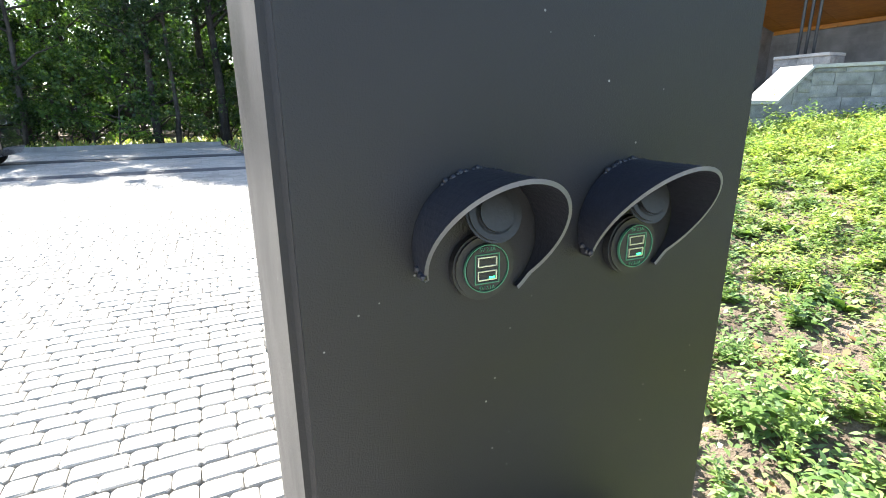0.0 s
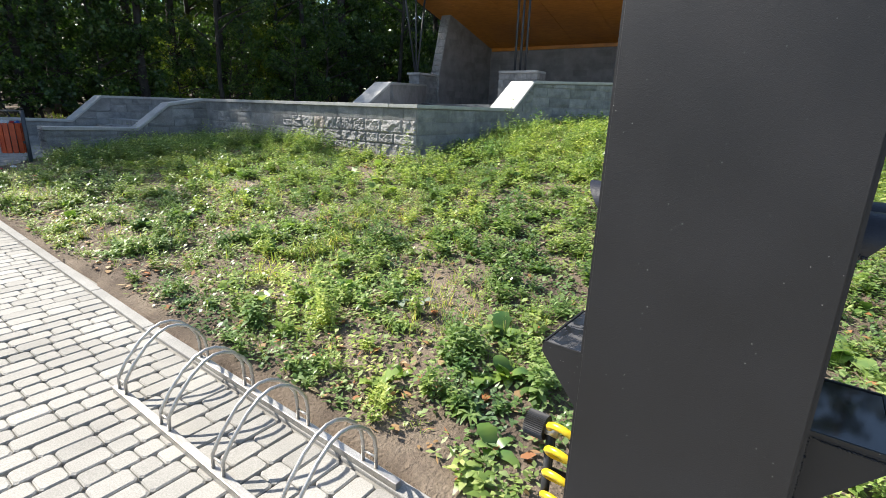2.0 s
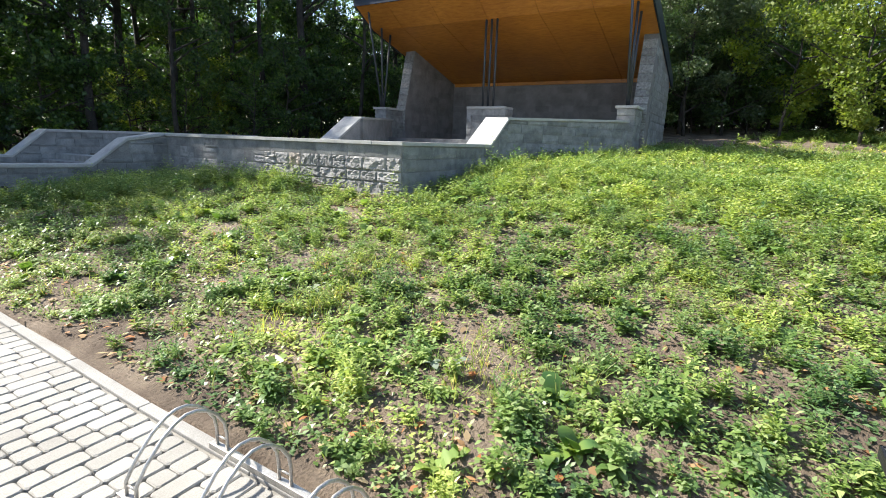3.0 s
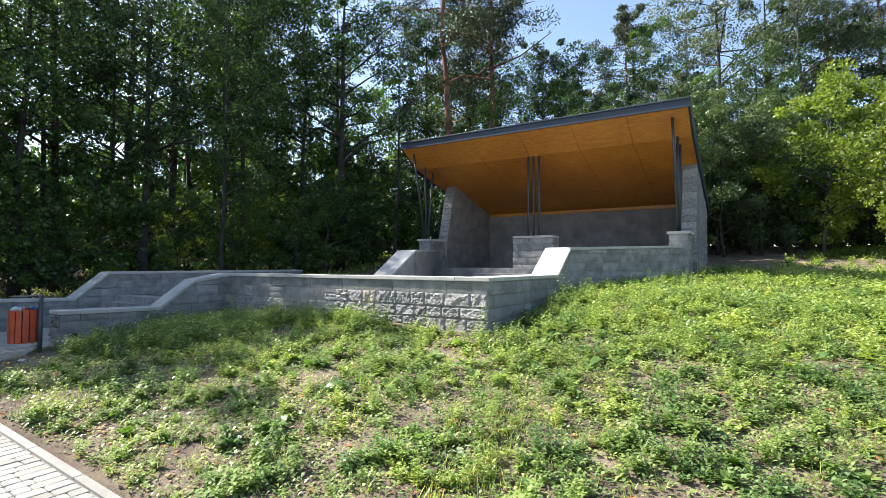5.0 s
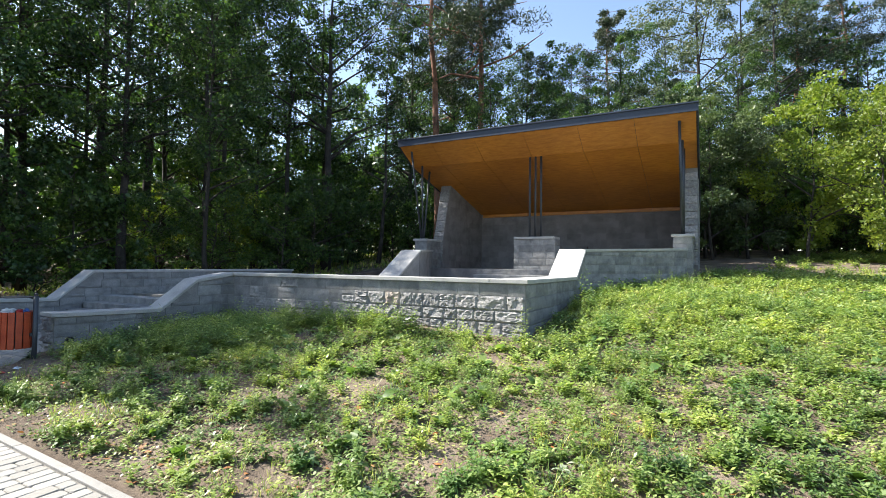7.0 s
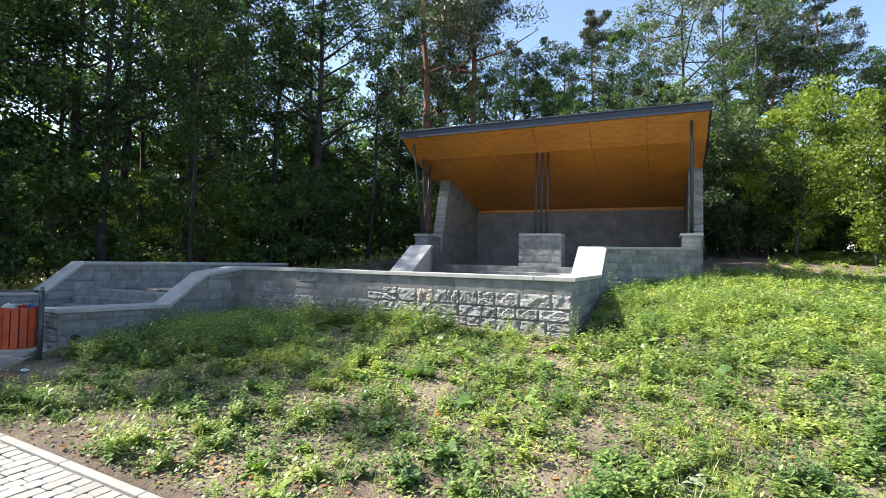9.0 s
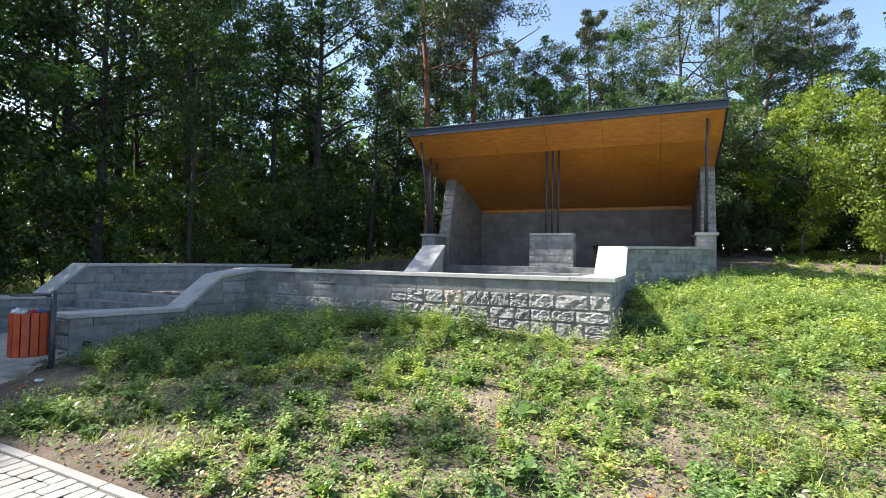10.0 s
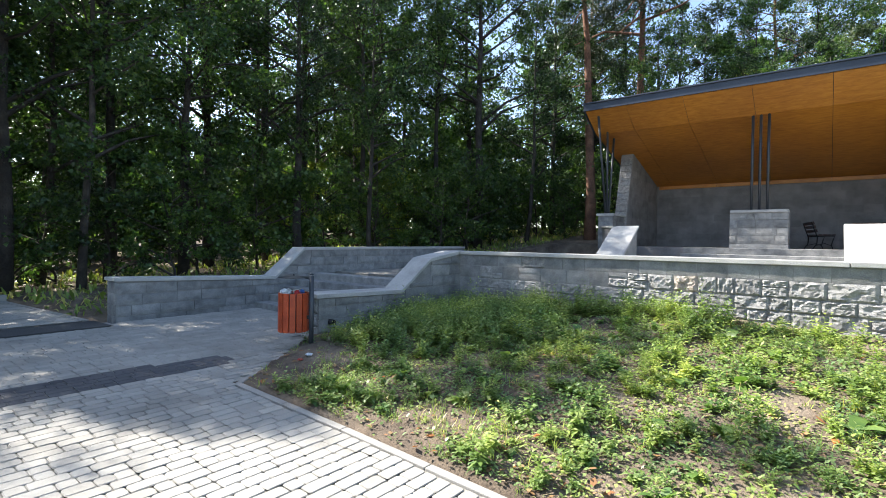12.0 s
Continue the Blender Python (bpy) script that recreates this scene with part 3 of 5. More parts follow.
def usb_outlet(x, front):
    """A round double socket under a cut pipe hood, with its rubber lid folded up."""
    sgn = 1 if front else -1
    base = pose(x, -0.001, USB_Z) if front else pose(x, CD + 0.001, USB_Z, 0, 0, 180)
    bezel = part("socket_bezel", disc(0.0215, 0.002, -0.006), PLASTIC, column, "black round socket bezel")
    bezel.matrix_basis = base
    part("socket_face", disc(0.0155, -0.004, -0.0085), PLASTIC, bezel)
    part("print_ring", ring_shell(0.0153, 0.0006, 0, 360, lambda a: 0.0090, 40), PRINT, bezel, "green printed ring")
    f = bmesh.new()
    for x0, z0, x1, z1 in ((-0.0085, -0.0095, -0.0078, 0.0095), (0.0078, -0.0095, 0.0085, 0.0095), (-0.0085, 0.0088, 0.0085, 0.0095), (-0.0085, -0.0095, 0.0085, -0.0088)):
        add_box(f, x0, -0.0092, z0, x1, -0.006, z1)
    part("print_frame", f, PRINT, bezel, "green printed square")
    for z in (0.0045, -0.0042):
        b = bmesh.new()
        for x0, z0, x1, z1 in ((-0.0066, -0.0031, -0.0059, 0.0031), (0.0059, -0.0031, 0.0066, 0.0031), (-0.0066, 0.0024, 0.0066, 0.0031), (-0.0066, -0.0031, 0.0066, -0.0024)):
            add_box(b, x0, -0.0094, z0 + z, x1, -0.002, z1 + z)
        part("port", b, SOCKET_STEEL, bezel, "steel charging port")
        tongue = part("port_tongue", box(-0.0055, -0.0088, z - 0.0010, 0.0055, -0.004, z + 0.0010), PLASTIC, bezel)
        if z < 0:
            part("status_light", box(0.0015, -0.0090, z - 0.0021, 0.0052, -0.005, z - 0.0011), LED, bezel, "small green status light")
    for z in (0.0122, -0.0122):
        lettering("print", "5V 2.1A", 0.0034, pose(0, -0.0088, z, 90), PRINT, bezel)
    part("lid", disc(0.0185, -0.012, -0.016, 0.036, 0.001, tilt=-18), PLASTIC, bezel, "black rubber lid folded up")
    part("lid_rib", disc(0.0125, -0.0155, -0.0185, 0.036, 0.001, tilt=-18), PLASTIC, bezel)
    hood = part("hood", ring_shell(0.044, 0.0026, -52, 205, lambda a: max(0.004, 0.023 + 0.032 * math.sin(a)), 44), (HOOD, EDGE), column, "black cut-pipe rain hood")
    hood.matrix_basis = base @ pose(-0.001, 0, 0.016)
    part("weld", beads([(-0.042, -0.003, -0.010), (-0.042, -0.014, -0.016)], 0.0028, 3), HOOD, hood)
    part("weld", beads([(0.044 * math.cos(a), -0.001, 0.044 * math.sin(a)) for a in (2.2, 1.9, 1.6, 1.2)], 0.002, 4), HOOD, hood)


GLASS, _nt, _b = material("black_glass", 0.06)
_b.inputs["Base Color"].default_value = (0.006, 0.006, 0.007, 1)
_b.inputs["Specular IOR Level"].default_value = 0.6


def dusty_glass():
    m, nt, b = material("dusty_black_glass", 0.25)
    f = ramp(nt, noise_tex(nt, 22, 5, 0.7, dist=0.8), ((0.47, (0.01, 0.01, 0.011)), (0.60, (0.10, 0.10, 0.10))))
    nt.links.new(f, b.inputs["Base Color"])
    nt.links.new(ramp(nt, noise_tex(nt, 22, 5, 0.7, dist=0.8), ((0.45, (0.08,) * 3), (0.6, (0.6,) * 3))), b.inputs["Roughness"])
    return m


def charging_shelf(front, top_mat):
    """A wedge-shaped bracket with an inset charging pad on top."""
    x0, w, d, z = 0.068, 0.212, 0.105, 1.173 - CZ
    sh = part("shelf", prism([(0.0, z - 0.006), (-d, z - 0.006), (-d, z - 0.022), (0.0, z - 0.15)], "x", x0, x0 + w, 0.0015), COAT, column, "black wedge-shaped charging shelf")
    if not front:
        sh.matrix_basis = pose(CW, CD, 0, 0, 0, 180)
    rim = bmesh.new()
    for a, b, c, e in ((x0, -d, x0 + w, -d + 0.004), (x0, -0.004, x0 + w, -0.0005), (x0, -d, x0 + 0.004, 0), (x0 + w - 0.004, -d, x0 + w, 0)):
        add_box(rim, a, b, z - 0.006, c, e, z + 0.001)
    part("rim", rim, COAT, sh)
    part("charging_pad", box(x0 + 0.0045, -d + 0.0045, z - 0.006, x0 + w - 0.0045, -0.0045, z - 0.001), top_mat, sh, "glossy black charging pad")
    part("weld", beads([(x0, -0.004, z - 0.01), (x0, -0.003, z - 0.145)], 0.004, 7), COAT, sh)
    part("weld", beads([(x0 - 0.001, -d + 0.01, z - 0.012), (x0 - 0.001, -0.01, z - 0.010)], 0.0022, 8), COAT, sh)


for x in CF:
    usb_outlet(x, True)
    usb_outlet(x, False)
charging_shelf(True, GLASS)
charging_shelf(False, dusty_glass())

# air hose on the rear of the column: bracket, ribbed knob and a yellow coil
YELLOW = mottled("yellow_hose", (0.62, 0.42, 0.01), (0.72, 0.50, 0.015), (0.80, 0.58, 0.03), 8, 100, 0.35, relief=0.05, vary=0)
hose = thing("air_hose", pose(0.15, 1.10, 0.86), "yellow coiled air hose with a black ribbed knob on the column", "air pump")
pts = []
for i in range(97):
    a = i / 24 * 2 * math.pi
    pts.append((0.03 - 0.026 * math.sin(a), 0.033 + 0.043 * math.cos(a), 0.075 + 0.040 * math.sin(a) - 0.062 * (i / 24)))
part("coil", tube(pts, 0.0085, 8), YELLOW, hose, "bright yellow spiral hose", True)
part("bracket", tube([(0.05, -0.03, -0.05), (0.05, 0.075, -0.05), (0.05, 0.075, 0.05)], 0.009, 8), PLASTIC, hose, smooth=True)
part("lance", tube([(0.05, 0.08, 0.05), (0.045, 0.08, -0.30), (0.04, 0.078, -0.55)], 0.011, 8), PLASTIC, hose, "black rod", True)
kb = bmesh.new()
n = 40
ra, rb = [], []
for i in range(2 * n):
    r = 0.030 if i % 2 else 0.0275
    a = math.pi * i / n
    ra.append(kb.verts.new((r * math.cos(a), -0.024, r * math.sin(a))))
    rb.append(kb.verts.new((r * math.cos(a), 0.024, r * math.sin(a))))
for i in range(2 * n):
    j = (i + 1) % (2 * n)
    kb.faces.new((ra[i], ra[j], rb[j], rb[i]))
kb.faces.new(ra[::-1])
kb.faces.new(rb)
bmesh.ops.recalc_face_normals(kb, faces=kb.faces)
knob = part("knob", kb, PLASTIC, hose, "black ribbed knob")
knob.matrix_basis = pose(0.05, 0.115, 0.055)
part("collar", tube([(0.05, 0.06, 0.055), (0.05, 0.10, 0.055)], 0.014, 12), GALV, hose, "grey collar", True)
part("clamp", box(0.02, -0.018, -0.06, 0.075, 0.004, 0.02, 0.003), COAT, hose)

# ---- bicycle rack ----
rack = thing("bicycle_rack", pose(0, 0, 0), "low stainless steel bicycle rack with arched loops on the paving", "bike rack")
RACK_Y = (3.705, 3.215, 2.725, 2.235)


def rz(y):
    return path_z(y) + 0.012


for x in (0.19, 0.67):
    o = bmesh.new()
    a, b = 3.80, 2.05
    add_box(o, x - 0.02, b, -0.012, x + 0.02, a, 0.028, 0.003)
    for v in o.verts:
        v.co.z += rz(v.co.y)
    part("rail", o, GALV, rack, "flat steel base rail")
LOOP = [(0.19, 0.03), (0.195, 0.10), (0.245, 0.18), (0.33, 0.275), (0.40, 0.325), (0.455, 0.343), (0.51, 0.338), (0.565, 0.312), (0.62, 0.262), (0.66, 0.195), (0.67, 0.13), (0.67, 0.03)]
for y in RACK_Y:
    for dy in (0.043, -0.043):
        part("loop", tube([(x, y + dy, rz(y) + z) for x, z in LOOP], 0.0095, 10), GALV, rack, "bent round steel loop", True)
    part("cross_bar", tube([(0.194, y - 0.043, rz(y) + 0.085), (0.194, y + 0.043, rz(y) + 0.085)], 0.006, 8), GALV, rack, smooth=True)
    part("cross_bar", tube([(0.67, y - 0.043, rz(y) + 0.085), (0.67, y + 0.043, rz(y) + 0.085)], 0.006, 8), GALV, rack, smooth=True)

# ---- litter bin ----
RED_WOOD = mottled("red_stained_slat", (0.34, 0.045, 0.012), (0.42, 0.062, 0.017), (0.50, 0.085, 0.026), 6, 60, 0.5, relief=0.2, vary=0.15)
BX, BY, BZ = 2.36, 13.05, 0.27
bin_ob = thing("litter_bin", pose(BX, BY, BZ), "red slatted litter bin full of rubbish on a dark post", "litter bin")
part("post", tube([(0, 0, -0.1), (0, 0, 1.075)], 0.034, 14), STEEL, bin_ob, "dark steel post", True)
part("post_cap", tube([(0, 0, 1.09), (0, 0, 1.10), (0, 0, 1.115)], [0.03, 0.03, 0.012], 12), STEEL, bin_ob, smooth=True)
bc, br = Vector((-0.15, 0.22, 0)), 0.205
part("liner", tube([(bc.x, bc.y, 0.28), (bc.x, bc.y, 0.80)], br - 0.022, 24), STEEL, bin_ob, smooth=True)
for i in range(14):
    a = 2 * math.pi * i / 14
    sl = box(-0.040, -0.009, 0, 0.040, 0.009, 0.56, 0.004)
    ob = part("slat", sl, RED_WOOD, bin_ob)
    ob.matrix_basis = pose(bc.x + br * math.cos(a), bc.y + br * math.sin(a), 0.27, 0, 0, math.degrees(a) + 90)
lid = tube([(bc.x, bc.y, 1.045), (bc.x, bc.y, 1.06), (bc.x, bc.y, 1.075)], [0.215, 0.215, 0.03], 28)
part("lid", lid, STEEL, bin_ob, "flat grey metal lid")
part("lid_arm", tube([(0, 0, 1.02), (bc.x * 0.4, bc.y * 0.4, 1.05)], 0.012, 8), STEEL, bin_ob)
part("lid_knob", tube([(bc.x, bc.y, 1.07), (bc.x, bc.y, 1.10)], 0.012, 8), STEEL, bin_ob)
part("hanger", box(-0.06, 0.0, 0.45, 0.0, 0.05, 0.50, 0.003), STEEL, bin_ob)
FILM, _nt, _b = material("crumpled_plastic", 0.25)
_b.inputs["Base Color"].default_value = (0.62, 0.66, 0.70, 1)
PAPER = mottled("crumpled_paper", (0.5, 0.5, 0.48), (0.65, 0.64, 0.6), (0.75, 0.74, 0.7), 20, 80, 0.8, relief=0.3, vary=0)
BLUE, _nt, _b = material("blue_wrapper", 0.3)
_b.inputs["Base Color"].default_value = (0.05, 0.14, 0.42, 1)
REDW, _nt, _b = material("red_wrapper", 0.3)
_b.inputs["Base Color"].default_value = (0.45, 0.03, 0.03, 1)


def crumple(name, place, size, mat, seed, label, flat=0.7):
    bm = bmesh.new()
    bmesh.ops.create_icosphere(bm, subdivisions=3, radius=1)
    for v in bm.verts:
        k = 0.7 + 0.55 * noise.noise(v.co * 1.7 + Vector((seed, 0, 0))) + 0.35 * abs(noise.noise(v.co * 4.5 + Vector((0, seed, 0))))
        v.co = Vector((v.co.x * k, v.co.y * k, v.co.z * k * flat)) * size
    ob = tagged(link_mesh(name, bm, mat), label, "litter", "rubbish in and by the bin")
    ob.matrix_basis = pose(*place, 0, 0, seed * 50)
    return ob


for i, (dx, dy, s, mt, nm, lb) in enumerate(((-0.10, 0.06, 0.085, FILM, "plastic_bag", "crumpled clear plastic bag on top of the full bin"), (0.07, 0.04, 0.07, PAPER, "paper_ball", "crumpled white paper on top of the full bin"),
                                             (0.0, -0.09, 0.06, REDW, "wrapper", "red crumpled wrapper on top of the full bin"), (0.08, -0.06, 0.06, BLUE, "wrapper", "blue crumpled wrapper on top of the full bin"), (-0.04, 0.1, 0.08, FILM, "plastic_cup", "crushed clear plastic cup in the full bin"))):
    crumple(nm, (BX + bc.x + dx, BY + bc.y + dy, BZ + 0.83), s, mt, i + 1, lb)
for i, (x, y, s, mt, nm, lb) in enumerate(((1.95, 12.55, 0.05, FILM, "plastic_cup", "crushed plastic cup on the soil by the bin"), (1.75, 12.45, 0.035, REDW, "wrapper", "red wrapper on the soil by the bin"),
                                           (2.55, 11.6, 0.05, FILM, "plastic_bag", "pale crumpled plastic bag among the weeds"), (2.1, 11.2, 0.045, FILM, "plastic_bag", "pale crumpled plastic bag among the weeds"))):
    crumple(nm, (x, y, ground_z(x, y) + s * 0.4), s, mt, i + 9, lb, 0.5)


# ---- trees ----
def leaf_cloud(centres, radii, counts, size, rng, shape="leaf", droop=0.0):
    """Many small leaves around centres, as one mesh: each leaf is one pointed blade or a needle."""
    c = np.repeat(np.array(centres), counts, axis=0)
    r = np.repeat(np.array(radii), counts, axis=0)
    n = len(c)
    d = rng.normal(size=(n, 3))
    d /= np.linalg.norm(d, axis=1)[:, None]
    p = c + d * r * (0.35 + 0.65 * rng.random((n, 1)) ** 0.6)
    a = rng.normal(size=(n, 3))
    a[:, 2] -= droop
    a /= np.linalg.norm(a, axis=1)[:, None]
    b = np.cross(a, rng.normal(size=(n, 3)))
    b /= np.linalg.norm(b, axis=1)[:, None]
    s = size * (0.6 + 0.8 * rng.random((n, 1)))
    w = 0.42 if shape == "leaf" else 0.09
    nrm = np.cross(a, b)
    v = np.stack([p, p + a * s * 0.75 + b * s * w, p + a * s * 0.75 - b * s * w + nrm * s * 0.12], axis=1).reshape(-1, 3)
    f = np.arange(3 * n).reshape(-1, 3)
    return v, f


def mesh_from(name, v, f, mat):
    me = bpy.data.meshes.new(name)
    me.vertices.add(len(v))
    me.vertices.foreach_set("co", np.asarray(v, dtype=np.float32).ravel())
    k = f.shape[1]
    me.loops.add(f.size)
    me.loops.foreach_set("vertex_index", np.asarray(f, dtype=np.int32).ravel())
    me.polygons.add(len(f))
    me.polygons.foreach_set("loop_start", np.arange(0, f.size, k, dtype=np.int32))
    me.update(calc_edges=True)
    me.materials.append(mat)
    return me


BROAD = leafy("broad_leaves", ((0.022, 0.05, 0.022), (0.038, 0.08, 0.03), (0.06, 0.115, 0.038), (0.11, 0.17, 0.062)), 0.36, 0.42, 0.14, 0.4, glow_tint=(1.2, 1.35, 0.6))
# yellow-green bushes; the colour also stands in for backlight on shrubs inside the wood
BRIGHT = leafy("young_leaves", ((0.12, 0.185, 0.03), (0.17, 0.235, 0.04), (0.24, 0.28, 0.055)), 0.45, 0.5, 0.3, 0.15)
WILLOW = leafy("willow_leaves", ((0.05, 0.085, 0.04), (0.085, 0.125, 0.06), (0.13, 0.17, 0.09)), 0.42, 0.3, 0.3, 0.15, glow_tint=(1.2, 1.3, 0.6))
NEEDLES = leafy("pine_needles", ((0.02, 0.036, 0.02), (0.034, 0.056, 0.027), (0.065, 0.09, 0.042)), 0.5, 0.15, 0.3, 0.25)
BIRCH = leafy("birch_leaves", ((0.06, 0.09, 0.05), (0.10, 0.135, 0.075), (0.17, 0.20, 0.125)), 0.4, 0.3, 0.3, 0.15, glow_tint=(1.2, 1.3, 0.7))


def tree(kind, seed, tall, trunk_r, crown_from, spread, leaves, leaf_size, leaf_mat, bark, lean=0.3):
    """A tapered, slightly crooked trunk with limbs and a crown of many leaves in uneven clumps."""
    rng = np.random.default_rng(seed)
    label = {"tree": "tall leafy woodland tree with a dark trunk", "pine": "tall pine with a reddish trunk and dark needles",
             "birch": "birch with fine drooping pale foliage", "shrub": "dense leafy shrub at the wood's edge"}[kind]
    t = thing(kind if kind in ("shrub",) else kind + ("_tree" if kind != "tree" else ""), pose(0, 0, 0), label, "shrub" if kind == "shrub" else "tree", "trees of the wood")
    n = 9
    wob = np.cumsum(rng.normal(size=(n, 2)) * lean * 0.22, axis=0)
    spine = [Vector((wob[i][0] if i else 0, wob[i][1] if i else 0, tall * 0.95 * i / (n - 1) - (0.4 if i == 0 else 0))) for i in range(n)]
    bm = tube(spine, [trunk_r * (1.25 if i == 0 else 1) * (1 - 0.88 * i / (n - 1)) for i in range(n)], 7)
    centres, radii, counts = [], [], []
    limbs = int(12 + tall * 0.8)
    for i in range(limbs):
        u = (crown_from + (1 - crown_from) * (i + rng.random()) / limbs)
        k = min(int(u * (n - 1)), n - 2)
        base = spine[k].lerp(spine[k + 1], u * (n - 1) - k)
        ang = rng.random() * 6.283
        if kind == "pine":
            reach, rise = spread * (1.1 - 0.75 * (u - crown_from) / (1 - crown_from)), rng.uniform(-0.1, 0.25)
        else:
            q = (u - crown_from) / (1 - crown_from)
            reach, rise = spread * (0.55 + 0.75 * math.sin(math.pi * (0.15 + 0.8 * q))) * rng.uniform(0.6, 1.15), rng.uniform(0.15, 0.7)
        tip = base + Vector((math.cos(ang) * reach, math.sin(ang) * reach, rise * reach))
        mid = base.lerp(tip, 0.5) + Vector((0, 0, rng.uniform(-0.1, 0.15) * reach))
        r0 = trunk_r * (1 - u) * 0.5 + 0.018
        add_tube(bm, [base, mid, tip], [r0, r0 * 0.65, r0 * 0.25], 4, False)
        for j in range(3):
            f = 0.42 + 0.29 * j + rng.uniform(-0.08, 0.08)
            c = base.lerp(tip, f) + Vector(rng.normal(size=3) * 0.16 * reach)
            centres.append(tuple(c))
            size = reach * rng.uniform(0.15, 0.36) if kind != "pine" else reach * rng.uniform(0.17, 0.3)
            radii.append((size, size, size * (0.75 if kind != "pine" else 0.42)))
            counts.append(max(3, int(leaves / limbs / 3 * rng.uniform(0.4, 1.6))))
    part("trunk", bm, bark, t, smooth=True)
    v, f = leaf_cloud(centres, radii, counts, leaf_size, rng, "needle" if kind == "pine" else "leaf", 0.9 if kind == "birch" else 0.25)
    cr = new("crown", mesh_from("crown", v, f, leaf_mat))
    cr.parent = t
    return t


SPRING = [
    tree("tree", 11, 17, 0.20, 0.28, 2.7, 11500, 0.15, BROAD, BARK),
    tree("tree", 12, 20, 0.27, 0.34, 3.2, 12500, 0.155, BROAD, BARK),
    tree("tree", 13, 14, 0.12, 0.24, 2.2, 9500, 0.135, BROAD, BARK),
    tree("tree", 14, 18, 0.16, 0.42, 2.6, 9500, 0.15, BROAD, BARK),
]
FAR = [
    tree("tree", 21, 19, 0.20, 0.06, 3.3, 2600, 0.38, BROAD, BARK),
    tree("tree", 22, 22, 0.22, 0.06, 3.6, 2600, 0.39, BROAD, BARK),
    tree("tree", 23, 18, 0.20, 0.06, 3.4, 2500, 0.38, BROAD, BARK),
]
PINES = [tree("pine", 31, 22, 0.27, 0.58, 3.6, 26000, 0.24, NEEDLES, PINE_BARK, lean=0.6), tree("pine", 32, 20, 0.24, 0.50, 3.4, 24000, 0.24, NEEDLES, PINE_BARK, lean=0.5)]
BIRCHES = [tree("birch", 33, 21, 0.2, 0.2, 3.6, 19000, 0.15, BIRCH, BARK)]
SHRUBS = [
    tree("shrub", 41, 4.6, 0.05, 0.05, 1.5, 3600, 0.13, BROAD, BARK),
    tree("shrub", 42, 3.4, 0.04, 0.04, 1.3, 3000, 0.12, BROAD, BARK),
    tree("shrub", 44, 6.8, 0.07, 0.08, 1.7, 15000, 0.11, WILLOW, BARK),
    tree("shrub", 43, 6.5, 0.06, 0.05, 2.0, 8500, 0.125, BRIGHT, BARK),
]
UNDERWOOD = [tree("shrub", 51, 7.5, 0.08, 0.03, 2.9, 2000, 0.52, BROAD, BARK)]
used, heights = set(), {}


def plant(kinds, k, x, y, scale=1.0, turn=0.0, sink=0.1):
    """Sets the first of a kind in place, and copies it after that."""
    src = kinds[k % len(kinds)]
    if src.name not in heights:
        heights[src.name] = max(float(np.percentile([v.co.z for v in c.data.vertices], 97)) for c in src.children)
    tall = heights[src.name]
    if y > 19 and x < 12:
        scale = min(scale, (y - (12.2 if x < -0.4 else 10.1 if x < 8 else 9.9)) / tall)
    m = pose(x, y, ground_z(x, y) - sink, 0, 0, turn)
    if src.name in used:
        ob = copy_thing(src, m)
        ob.scale = (scale,) * 3
        return ob
    used.add(src.name)
    src.matrix_basis = m
    src.scale = (scale,) * 3
    return src


rng = random.Random(8)
